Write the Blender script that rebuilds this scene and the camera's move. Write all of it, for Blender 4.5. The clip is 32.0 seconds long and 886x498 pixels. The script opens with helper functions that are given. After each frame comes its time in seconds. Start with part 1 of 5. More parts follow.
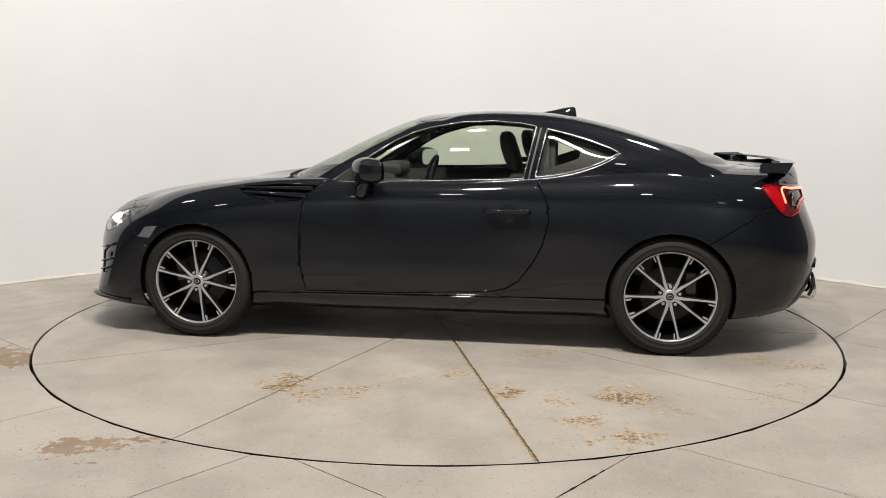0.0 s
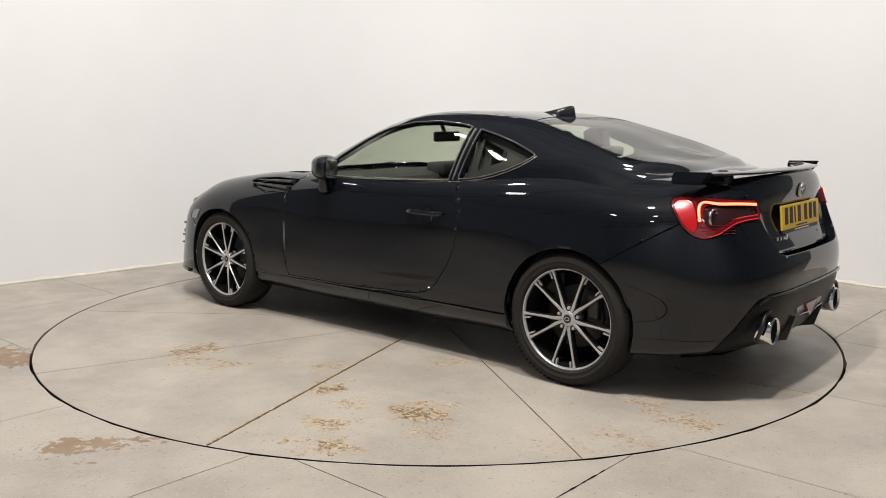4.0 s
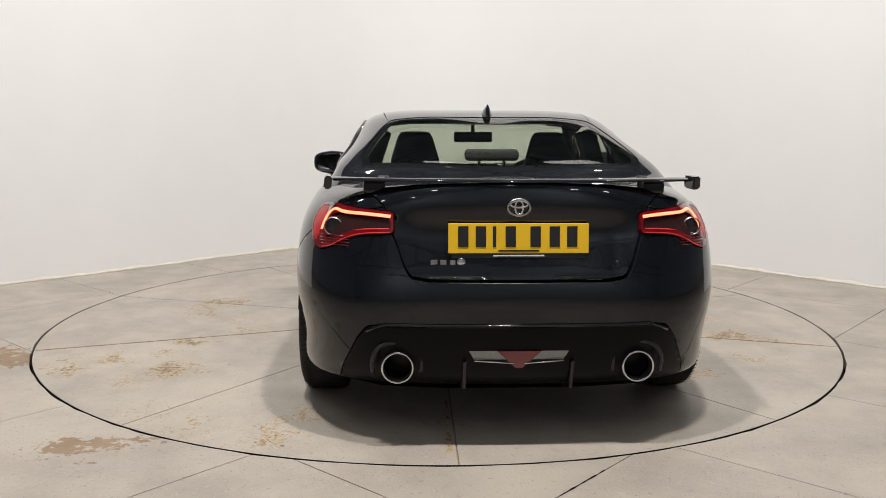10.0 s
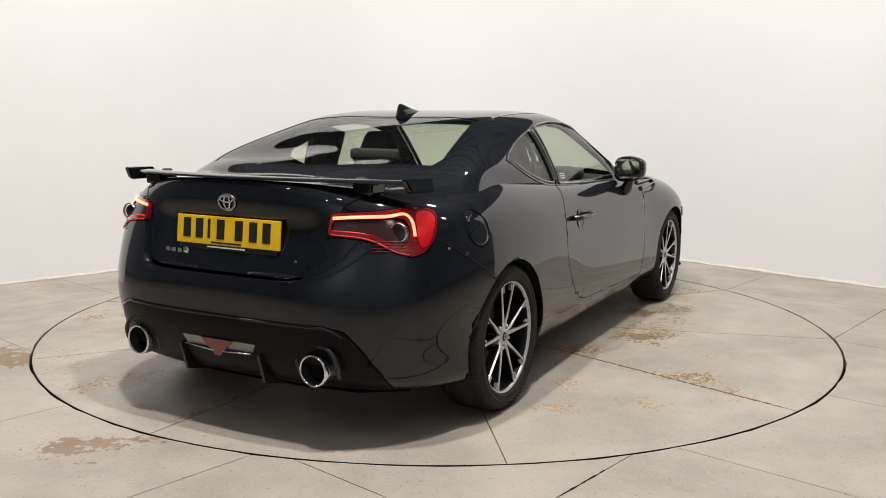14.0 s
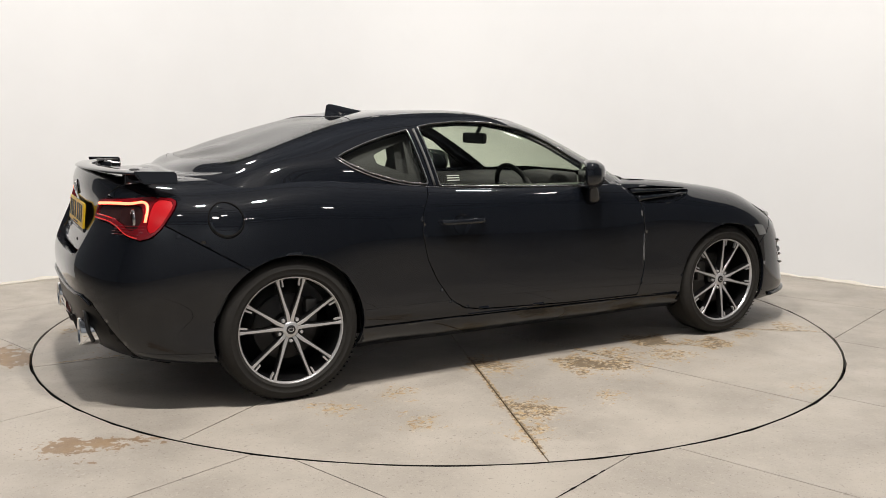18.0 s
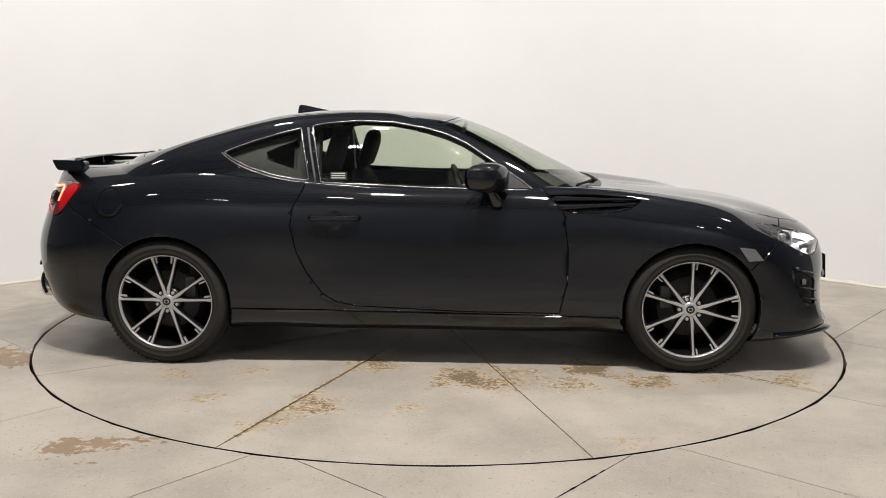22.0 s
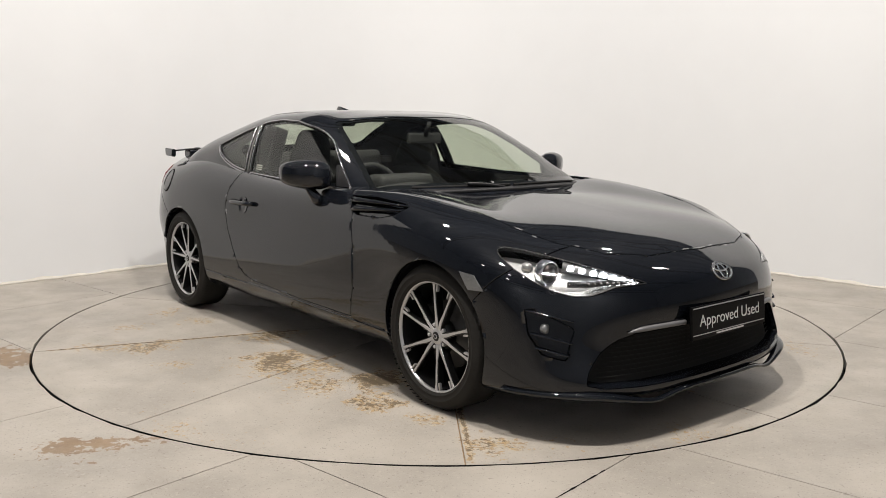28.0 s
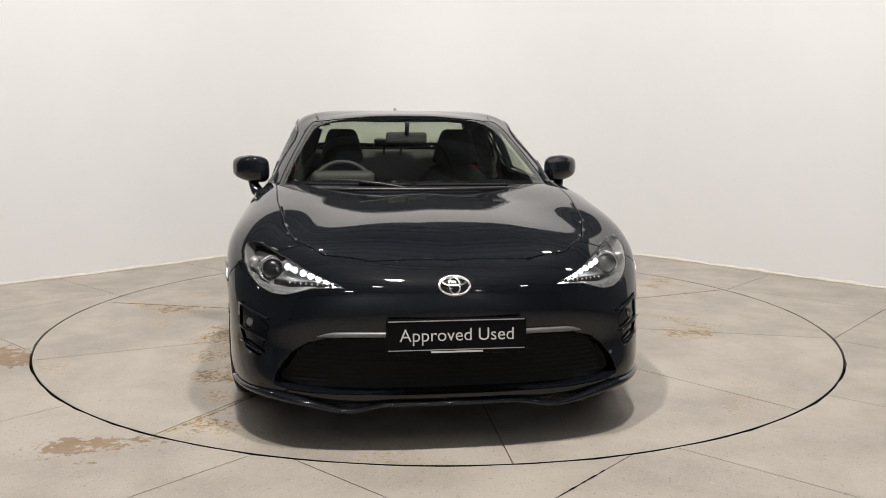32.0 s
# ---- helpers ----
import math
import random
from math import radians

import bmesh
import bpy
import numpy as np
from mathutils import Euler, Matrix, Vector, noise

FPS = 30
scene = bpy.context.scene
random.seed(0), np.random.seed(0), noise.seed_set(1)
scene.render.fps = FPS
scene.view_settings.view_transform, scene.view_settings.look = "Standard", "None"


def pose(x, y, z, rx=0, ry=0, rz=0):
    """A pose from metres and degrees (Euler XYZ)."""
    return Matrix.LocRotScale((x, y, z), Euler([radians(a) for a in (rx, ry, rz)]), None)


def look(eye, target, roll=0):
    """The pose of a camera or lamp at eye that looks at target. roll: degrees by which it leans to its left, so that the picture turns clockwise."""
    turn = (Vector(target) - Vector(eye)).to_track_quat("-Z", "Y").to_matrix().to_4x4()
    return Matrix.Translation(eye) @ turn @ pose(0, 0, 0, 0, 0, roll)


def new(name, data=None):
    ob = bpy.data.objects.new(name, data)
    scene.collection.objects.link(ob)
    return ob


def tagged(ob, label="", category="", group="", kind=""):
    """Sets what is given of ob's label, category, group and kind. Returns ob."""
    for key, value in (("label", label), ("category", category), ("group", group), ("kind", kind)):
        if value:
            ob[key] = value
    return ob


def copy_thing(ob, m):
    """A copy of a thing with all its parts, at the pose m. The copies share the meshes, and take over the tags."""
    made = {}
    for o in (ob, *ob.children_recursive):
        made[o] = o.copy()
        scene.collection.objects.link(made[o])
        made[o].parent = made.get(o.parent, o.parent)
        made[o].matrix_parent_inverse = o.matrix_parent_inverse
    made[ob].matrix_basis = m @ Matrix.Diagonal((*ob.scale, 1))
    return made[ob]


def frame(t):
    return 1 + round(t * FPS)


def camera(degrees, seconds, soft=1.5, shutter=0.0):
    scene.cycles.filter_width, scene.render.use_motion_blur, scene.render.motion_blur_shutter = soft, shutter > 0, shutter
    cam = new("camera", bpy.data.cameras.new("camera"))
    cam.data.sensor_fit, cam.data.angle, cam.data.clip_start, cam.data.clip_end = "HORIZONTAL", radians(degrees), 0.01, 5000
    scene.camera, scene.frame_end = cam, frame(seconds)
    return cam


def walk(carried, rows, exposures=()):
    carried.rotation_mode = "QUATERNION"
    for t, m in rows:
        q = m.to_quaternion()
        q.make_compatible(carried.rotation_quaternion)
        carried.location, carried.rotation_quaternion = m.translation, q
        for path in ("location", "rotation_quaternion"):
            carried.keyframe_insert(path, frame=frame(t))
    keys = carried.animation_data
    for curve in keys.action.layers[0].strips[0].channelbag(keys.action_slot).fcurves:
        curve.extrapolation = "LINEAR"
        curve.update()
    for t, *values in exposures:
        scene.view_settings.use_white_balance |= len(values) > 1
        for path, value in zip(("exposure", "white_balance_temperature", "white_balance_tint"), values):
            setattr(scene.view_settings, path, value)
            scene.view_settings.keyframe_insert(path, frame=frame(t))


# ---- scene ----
# The camera stands still beside a turntable in a white vehicle studio.
cam = camera(54.28, 32.0, soft=0.5)
EYE = Vector((0.0, -5.183, 1.224))
CAM = look(EYE, EYE + Vector((math.sin(radians(0.262)) * math.cos(radians(8.679)),
                              math.cos(radians(0.262)) * math.cos(radians(8.679)),
                              -math.sin(radians(8.679)))), 0.291)
walk(cam, [(0, CAM), (32, CAM)], exposures=[(0, -.05), (6, -.06), (10, -.12), (13, -.05), (15, .04), (19, .04), (22, 0.0), (25, -.03), (28, -.04), (32, -.09)])

# turn of the table in degrees, nose towards +x at 0; about 8 degrees a second
TURN = ((0, 171.70), (2, 155.88), (6, 123.91), (9, 100.24), (10.7, 86.88), (12, 76.66), (13, 68.73), (15, 52.74),
        (18, 28.65), (19, 20.48), (21, 4.43), (23, -10.60), (25, -26.88), (28, -51.02), (30, -66.89), (32, -82.71))
CAR_AT = (-0.0136, -0.2086)
TABLE_R = 2.268

# ---------- world and lamps ----------
world = bpy.data.worlds.new("hall_air")
world.use_nodes = True
world.node_tree.nodes["Background"].inputs[0].default_value = (0.55, 0.58, 0.62, 1)
world.node_tree.nodes["Background"].inputs[1].default_value = 0.04
scene.world = world

# place, share of the power, and where each floodlight points
LAMPS = [((-2.4, 0.9, 5.2), 0.34, (-2.0, 1.6, 0), 0.3), ((2.4, 0.9, 5.2), 0.34, (2.0, 1.6, 0), 0.3),
         ((-4.2, -0.6, 5.0), 0.16, (-2.2, 2.2, 0.8), 0.4), ((4.2, -0.6, 5.0), 0.16, (2.2, 2.2, 0.8), 0.4),
         ((-0.75, -2.75, 5.2), 1.64, (-2.2, 1.6, 0.0), 0.28), ((0.75, -2.75, 5.2), 1.64, (2.2, 1.6, 0.0), 0.28),
         # added pair, out of view: brightens the south wall mirrored in the flanks
         ((-3.4, -7.0, 5.4), 0.62, (-3.4, -9.5, 1.6), 0.4), ((3.4, -7.0, 5.4), 0.62, (3.4, -9.5, 1.6), 0.4),
         ((-1.3, -4.4, 4.4), 0.045, (-0.8, 0.0, 0.5), 0.22), ((0.9, -4.8, 4.6), 0.045, (0.6, 0.0, 0.5), 0.22),
         ((-3.8, -3.9, 4.4), 0.045, (-1.0, 0.2, 0.5), 0.22), ((3.6, -4.1, 4.4), 0.045, (1.0, 0.2, 0.5), 0.22)]
LAMP_W = 132.0
for place, share, aim, wide in LAMPS:
    data = bpy.data.lights.new("floodlight_glow", "AREA")
    data.shape, data.size, data.size_y = "RECTANGLE", wide, wide * 0.7
    data.energy, data.color = LAMP_W * share, (1.0, 0.938, 0.878)
    new("floodlight_glow", data).matrix_basis = look(place, aim)


# ---------- materials ----------
def material(name):
    m = bpy.data.materials.new(name)
    m.use_nodes = True
    nt = m.node_tree
    return m, nt, nt.nodes, nt.links, nt.nodes["Principled BSDF"]


def plain(name, color, rough=0.5, metal=0.0, grain=0.0, scale=60.0, coat=0.0, bump=0.0):
    """A surface of one colour with a little grain in colour, gloss and relief."""
    m, nt, n, l, b = material(name)
    b.inputs["Base Color"].default_value = (*color, 1)
    b.inputs["Roughness"].default_value = rough
    b.inputs["Metallic"].default_value = metal
    b.inputs["Coat Weight"].default_value = coat
    b.inputs["Coat Roughness"].default_value = 0.03
    if grain or bump:
        co = n.new("ShaderNodeTexCoord")
        tex = n.new("ShaderNodeTexNoise")
        tex.inputs["Scale"].default_value, tex.inputs["Detail"].default_value = scale, 5
        l.new(co.outputs["Object"], tex.inputs["Vector"])
        big = n.new("ShaderNodeTexNoise")
        big.inputs["Scale"].default_value = scale / 12
        l.new(co.outputs["Object"], big.inputs["Vector"])
        both = n.new("ShaderNodeMath")
        both.operation = "MULTIPLY_ADD"
        both.inputs[1].default_value = 0.6
        l.new(big.outputs["Fac"], both.inputs[0])
        l.new(tex.outputs["Fac"], both.inputs[2])
        if grain:
            mix = n.new("ShaderNodeMix")
            mix.data_type = "RGBA"
            mix.inputs["A"].default_value = (*[c * (1 - grain) for c in color], 1)
            mix.inputs["B"].default_value = (*[min(1, c * (1 + grain)) for c in color], 1)
            l.new(both.outputs[0], mix.inputs["Factor"])
            l.new(mix.outputs["Result"], b.inputs["Base Color"])
            rr = n.new("ShaderNodeMapRange")
            rr.inputs["From Max"].default_value = 1.6
            rr.inputs["To Min"].default_value, rr.inputs["To Max"].default_value = rough * 0.8, min(1, rough * 1.25)
            l.new(both.outputs[0], rr.inputs["Value"])
            l.new(rr.outputs["Result"], b.inputs["Roughness"])
        if bump:
            bp = n.new("ShaderNodeBump")
            bp.inputs["Strength"].default_value, bp.inputs["Distance"].default_value = 0.5, bump
            l.new(tex.outputs["Fac"], bp.inputs["Height"])
            l.new(bp.outputs["Normal"], b.inputs["Normal"])
    return m


def glow(name, color, strength):
    m, nt, n, l, b = material(name)
    b.inputs["Base Color"].default_value = (*[c * 0.5 for c in color], 1)
    b.inputs["Emission Color"].default_value = (*color, 1)
    b.inputs["Emission Strength"].default_value = strength
    b.inputs["Roughness"].default_value = 0.25
    return m


def pane(name, tint, gloss=0.02):
    """Thin clear sheet: what is behind shows through its tint, and it mirrors more at a slant."""
    m, nt, n, l, b = material(name)
    n.remove(b)
    tr, gl, lw, mix = n.new("ShaderNodeBsdfTransparent"), n.new("ShaderNodeBsdfGlossy"), n.new("ShaderNodeLayerWeight"), n.new("ShaderNodeMixShader")
    tr.inputs["Color"].default_value = (*tint, 1)
    gl.inputs["Roughness"].default_value = gloss
    lw.inputs["Blend"].default_value = 0.5
    five, share = n.new("ShaderNodeMath"), n.new("ShaderNodeMath")
    five.operation, share.operation = "POWER", "MULTIPLY_ADD"
    five.inputs[1].default_value, share.inputs[1].default_value, share.inputs[2].default_value = 5.0, 0.92, 0.05
    l.new(lw.outputs["Facing"], five.inputs[0])
    l.new(five.outputs[0], share.inputs[0])
    l.new(share.outputs[0], mix.inputs[0])
    l.new(tr.outputs[0], mix.inputs[1])
    l.new(gl.outputs[0], mix.inputs[2])
    l.new(mix.outputs[0], n["Material Output"].inputs["Surface"])
    return m


def concrete(name, spots, lines=(), flecked=False, color=(0.390, 0.357, 0.312)):
    """Painted, worn concrete with scuffs and rusty stains round the given places (x, y, radius, strength)."""
    m, nt, n, l, b = material(name)
    co = n.new("ShaderNodeTexCoord")

    def noise_at(scale, detail=6, rough=0.6, vector=None):
        t = n.new("ShaderNodeTexNoise")
        t.inputs["Scale"].default_value, t.inputs["Detail"].default_value, t.inputs["Roughness"].default_value = scale, detail, rough
        l.new(vector or co.outputs["Object"], t.inputs["Vector"])
        return t.outputs["Fac"]

    def ramp(value, a, c, lo=0.0, hi=1.0):
        r = n.new("ShaderNodeMapRange")
        r.interpolation_type = "SMOOTHSTEP"
        for key, v in (("From Min", a), ("From Max", c), ("To Min", lo), ("To Max", hi)):
            r.inputs[key].default_value = v
        l.new(value, r.inputs["Value"])
        return r.outputs["Result"]

    def math2(op, a, c):
        k = n.new("ShaderNodeMath")
        k.operation = op
        for i, v in enumerate((a, c)):
            if isinstance(v, (int, float)):
                k.inputs[i].default_value = v
            else:
                l.new(v, k.inputs[i])
        return k.outputs[0]

    def blend(a, c, f):
        k = n.new("ShaderNodeMix")
        k.data_type = "RGBA"
        for key, v in (("A", a), ("B", c)):
            if isinstance(v, tuple):
                k.inputs[key].default_value = (*v, 1)
            else:
                l.new(v, k.inputs[key])
        l.new(f, k.inputs["Factor"])
        return k.outputs["Result"]

    dark = tuple(c * 0.84 for c in color)
    pale = tuple(min(1, c * 1.12) for c in color)
    base = blend(dark, pale, ramp(noise_at(1.6, 5), 0.32, 0.68))
    base = blend(base, tuple(c * 0.72 for c in color), ramp(noise_at(9, 8, 0.7), 0.57, 0.78, 0, 0.55))
    base = blend(base, tuple(c * 0.50 for c in color), ramp(noise_at(42, 4, 0.6), 0.64, 0.67, 0, 0.6))
    base = blend(base, tuple(min(1, c * 1.22) for c in color), ramp(noise_at(24, 8, 0.75), 0.58, 0.66, 0, 0.65))
    base = blend(base, tuple(c * 0.45 for c in color), ramp(noise_at(110, 3, 0.6), 0.62, 0.66, 0, 0.7))
    base = blend(base, tuple(min(1, c * 1.16) for c in color), ramp(noise_at(64, 6, 0.7), 0.56, 0.64, 0, 0.6))
    near = None

    def add(f):
        return f if near is None else math2("MAXIMUM", near, f)

    wobble = math2("MULTIPLY", math2("SUBTRACT", noise_at(9, 6, 0.65), 0.5), 0.55)
    for x, y, r, k in spots:
        d = n.new("ShaderNodeVectorMath")
        d.operation = "DISTANCE"
        l.new(co.outputs["Object"], d.inputs[0])
        d.inputs[1].default_value = (x, y, 0)
        near = add(ramp(math2("ADD", d.outputs["Value"], wobble) if flecked else d.outputs["Value"], 0.0, r * 1.25, k, 0.0))
    for (x0, y0), (x1, y1), r, k in lines:
        # rust along a joint: near the segment between two places
        size = math.hypot(x1 - x0, y1 - y0)
        ux, uy = (x1 - x0) / size, (y1 - y0) / size
        across = []
        for vec, origin in (((-uy, ux, 0), -uy * x0 + ux * y0), ((ux, uy, 0), ux * x0 + uy * y0)):
            d = n.new("ShaderNodeVectorMath")
            d.operation = "DOT_PRODUCT"
            l.new(co.outputs["Object"], d.inputs[0])
            d.inputs[1].default_value = vec
            across.append(math2("SUBTRACT", d.outputs["Value"], origin))
        side = ramp(math2("ABSOLUTE", across[0], 0), 0.0, r, k, 0.0)
        span = math2("MULTIPLY", ramp(across[1], -0.05, 0.1), ramp(across[1], size - 0.1, size + 0.05, 1, 0))
        near = add(math2("MULTIPLY", side, span))
    if flecked:
        near = math2("MAXIMUM", near, ramp(noise_at(1.3, 3), 0.5, 0.72, 0.0, 0.36))
        rust = ramp(math2("ADD", math2("MULTIPLY", near, 0.30), noise_at(34, 9, 0.70)), 0.655, 0.675)
        dark_rust = ramp(math2("ADD", math2("MULTIPLY", near, 0.34), noise_at(44, 9, 0.72)), 0.72, 0.75)
        pale = ramp(math2("ADD", math2("MULTIPLY", near, 0.25), noise_at(38, 8, 0.70)), 0.66, 0.69)
        hue = blend((0.43, 0.285, 0.115), (0.29, 0.185, 0.085), ramp(noise_at(14, 5), 0.38, 0.62))
        base = blend(base, (0.42, 0.345, 0.225), math2("MULTIPLY", ramp(near, 0.1, 0.9), 0.35))
        base = blend(base, hue, math2("MULTIPLY", rust, 0.75))
        base = blend(base, (0.52, 0.47, 0.38), math2("MULTIPLY", pale, 0.6))
        base = blend(base, (0.11, 0.078, 0.045), math2("MULTIPLY", dark_rust, 0.8))
    else:
        patch = ramp(math2("ADD", near, math2("MULTIPLY", noise_at(15, 12, 0.68), 2.2)), 1.50, 1.53)
        fleck = ramp(math2("ADD", math2("MULTIPLY", near, 0.50), noise_at(30, 6, 0.62)), 0.72, 0.745)
        hue = blend((0.275, 0.190, 0.112), (0.20, 0.135, 0.082), ramp(noise_at(7, 6), 0.35, 0.65))
        base = blend(base, hue, math2("MULTIPLY", math2("MAXIMUM", patch, math2("MULTIPLY", fleck, 0.9)), 0.95))
    l.new(base, b.inputs["Base Color"])
    l.new(ramp(noise_at(6, 6), 0.3, 0.7, 0.42, 0.62), b.inputs["Roughness"])
    bp = n.new("ShaderNodeBump")
    bp.inputs["Strength"].default_value, bp.inputs["Distance"].default_value = 0.35, 0.004
    l.new(noise_at(55, 6, 0.7), bp.inputs["Height"])
    l.new(bp.outputs["Normal"], b.inputs["Normal"])
    return m


M_FLOOR = concrete("floor_concrete", [(-1.25, -2.07, 0.13, 0.60), (-1.39, -2.10, 0.15, 0.66), (-1.49, -2.13, 0.09, 0.42), (-1.12, -2.03, 0.14, 0.36), (-1.30, -2.25, 0.10, 0.30), (-2.35, -0.93, 0.34, 0.85), (-2.12, -0.93, 0.2, 0.7)])
M_TABLE = concrete("turntable_concrete", [
    (0.51, 1.40, 0.20, 0.75), (0.40, 1.48, 0.16, 0.55), (0.17, 1.44, 0.15, 0.55), (0.29, 1.57, 0.13, 0.5), (0.04, 1.18, 0.14, 0.4), (-0.25, 1.13, 0.18, 0.5), (-0.51, 1.37, 0.14, 0.75),
    (-0.74, 1.43, 0.16, 0.5), (-1.05, 1.35, 0.22, 0.72), (-0.86, 1.69, 0.18, 0.6), (-1.01, 1.87, 0.18, 0.65), (-0.64, 0.70, 0.18, 0.5), (-1.20, 1.50, 0.18, 0.45),
    (0.20, -1.21, 0.24, 0.95), (0.30, -1.28, 0.22, 0.75), (0.80, -1.00, 0.20, 1.0), (1.05, -1.19, 0.17, 0.85), (0.69, -1.28, 0.24, 0.6), (0.45, -1.16, 0.24, 0.6), (1.36, -1.15, 0.13, 0.5),
    (1.72, -1.14, 0.18, 0.6), (-0.03, -1.66, 0.14, 0.45), (-1.18, -1.25, 0.16, 0.5), (-0.93, -1.56, 0.14, 0.5), (-0.44, -1.62, 0.20, 0.75), (-0.60, -1.85, 0.15, 0.6), (-0.25, -1.02, 0.24, 0.7), (-0.84, -1.19, 0.16, 0.45),
    (-1.94, 0.74, 0.20, 0.55), (-1.73, 0.64, 0.18, 0.5), (-1.85, 1.06, 0.2, 0.4), (-0.48, -1.74, 0.2, 0.45)],
    [((-0.69, 2.2), (-0.14, 0.45), 0.022, 0.9), ((-.70, -2.10), (-.26, -.78), 0.03, 0.9), ((0.45, -1.35), (0.30, -0.9), 0.03, 0.7), 
     ((1.9, 0.0), (1.2, 0.0), 0.03, 0.5), ((1.83, -1.32), (1.2, -0.87), 0.03, 0.8), ((-2.2, 0.05), (-1.5, 0.03), 0.03, 0.6)], True)
M_JOINT = plain("joint_dirt", (0.10, 0.072, 0.046), 0.9, grain=0.4, scale=40)
M_RUSTJOINT = plain("rusty_joint", (0.21, 0.145, 0.085), 0.9, grain=0.5, scale=30)
# near black that stands for the shade inside gaps and seams
M_GAP = plain("gap_shadow", (0.006, 0.006, 0.006), 0.95)
M_FILLER = plain("dirty_wall_filler", (0.62, 0.59, 0.53), 0.8, grain=0.2, scale=9.0)
M_WALL = plain("white_studio_paint", (0.75, 0.76, 0.768), 0.95, grain=0.025, scale=3.0, bump=0.0015)
M_DARK = plain("hall_cladding", (0.30, 0.335, 0.40), 0.7, grain=0.3, scale=5)
# pale blue of the unseen walls, chosen to lift reflections in the black paint
M_BAY = plain("pale_blue_reflected_wall", (0.50, 0.545, 0.615), 0.7, grain=0.15, scale=4)
M_STEEL = plain("grey_steel", (0.09, 0.09, 0.09), 0.5, grain=0.15, scale=8)
M_PAINT, _nt, _n, _l, _b = material("black_car_paint")
_b.inputs["Base Color"].default_value = (0.0050, 0.0062, 0.0090, 1)
_b.inputs["Roughness"].default_value = 0.42
_b.inputs["Specular IOR Level"].default_value = 0.03
_b.inputs["Coat Weight"].default_value = 1.0
_b.inputs["Coat Roughness"].default_value = 0.032
_b.inputs["Coat IOR"].default_value = 1.5
# slight orange peel under the lacquer's shine
_co, _peel, _bp = _n.new("ShaderNodeTexCoord"), _n.new("ShaderNodeTexNoise"), _n.new("ShaderNodeBump")
_peel.inputs["Scale"].default_value, _peel.inputs["Detail"].default_value = 22.0, 3.0
_bp.inputs["Strength"].default_value, _bp.inputs["Distance"].default_value = 0.12, 0.0012
_l.new(_co.outputs["Object"], _peel.inputs["Vector"])
_l.new(_peel.outputs["Fac"], _bp.inputs["Height"])
_l.new(_bp.outputs["Normal"], _b.inputs["Coat Normal"])
M_STRIP = plain("brushed_grey_strip", (0.20, 0.20, 0.205), 0.42, 0.6, grain=0.15, scale=150)
M_BLACK = plain("black_plastic", (0.012, 0.012, 0.013), 0.38, grain=0.2, scale=90)
M_MATT = plain("matt_black", (0.020, 0.020, 0.020), 0.75, grain=0.2, scale=90)
M_CHROME = plain("chrome", (0.75, 0.76, 0.77), 0.08, 1.0)
M_SILVER = plain("machined_alloy", (0.56, 0.56, 0.57), 0.30, 0.6, grain=0.06, scale=200)
M_RIMBLACK = plain("gloss_black_alloy", (0.007, 0.007, 0.0075), 0.3, 0.0, coat=0.35)
M_BORDER = plain("black_printed_glass", (0.006, 0.007, 0.007), 0.06)
M_TYRE = plain("tyre_rubber", (0.025, 0.024, 0.0225), 0.62, grain=0.25, scale=50, bump=0.0006)
M_DISC = plain("brake_steel", (0.075, 0.073, 0.071), 0.5, 0.4, grain=0.2, scale=80)
M_CABIN = plain("charcoal_cabin_trim", (0.030, 0.030, 0.0315), 0.65, grain=0.25, scale=120, bump=0.0006)
M_SEAT = plain("black_seat_cloth", (0.032, 0.032, 0.033), 0.85, grain=0.3, scale=160, bump=0.0008)
M_GLASS = pane("tinted_window_glass", (0.76, 0.805, 0.715))
M_LENS = pane("clear_lamp_lens", (0.92, 0.93, 0.94))
M_YELLOW = plain("yellow_plate", (0.80, 0.50, 0.015), 0.4, grain=0.04, scale=30)
M_PLATETEXT = plain("plate_black", (0.01, 0.01, 0.01), 0.5)
M_WHITE = plain("white_lettering", (0.72, 0.72, 0.71), 0.5)
M_RED = plain("red_lens", (0.15, 0.004, 0.008), 0.10, coat=1.0)
M_REDGLOW = glow("red_tail_glow", (1.0, 0.12, 0.06), 6.0)
M_REDLINE = glow("red_lens_edge", (1.0, 0.05, 0.05), 0.20)
M_SMOKE = plain("smoked_lamp_insert", (0.05, 0.022, 0.022), 0.16, 0.4)
M_REDBLOCK = glow("lit_red_block", (0.80, 0.006, 0.014), 0.05)
M_LED = glow("white_running_led", (0.95, 0.97, 1.0), 12.0)
M_MARKER = plain("clear_silvery_plastic", (0.22, 0.225, 0.23), 0.25, 0.5, grain=0.3, scale=120)
M_TRIM = plain("bright_satin_trim", (0.42, 0.42, 0.43), 0.22, 1.0, grain=0.1, scale=60)
M_REFLECTOR = plain("silver_reflector", (0.46, 0.46, 0.45), 0.24, 0.75, grain=0.2, scale=70)


for _m in (M_GAP, M_MATT, M_WALL, M_TYRE):
    _m.node_tree.nodes["Principled BSDF"].inputs["Specular IOR Level"].default_value = 0.1


# ---------- mesh tools ----------
def part(name, V, F, mat, parent=None, label="", smooth=True):
    me = bpy.data.meshes.new(name)
    me.from_pydata([tuple(map(float, v)) for v in V], [], [tuple(f) for f in F])
    me.materials.append(mat)
    if smooth:
        me.polygons.foreach_set("use_smooth", [True] * len(me.polygons))
    me.update()
    ob = new(name, me)
    if parent is not None:
        ob.parent = parent
    if label:
        tagged(ob, label)
    return ob


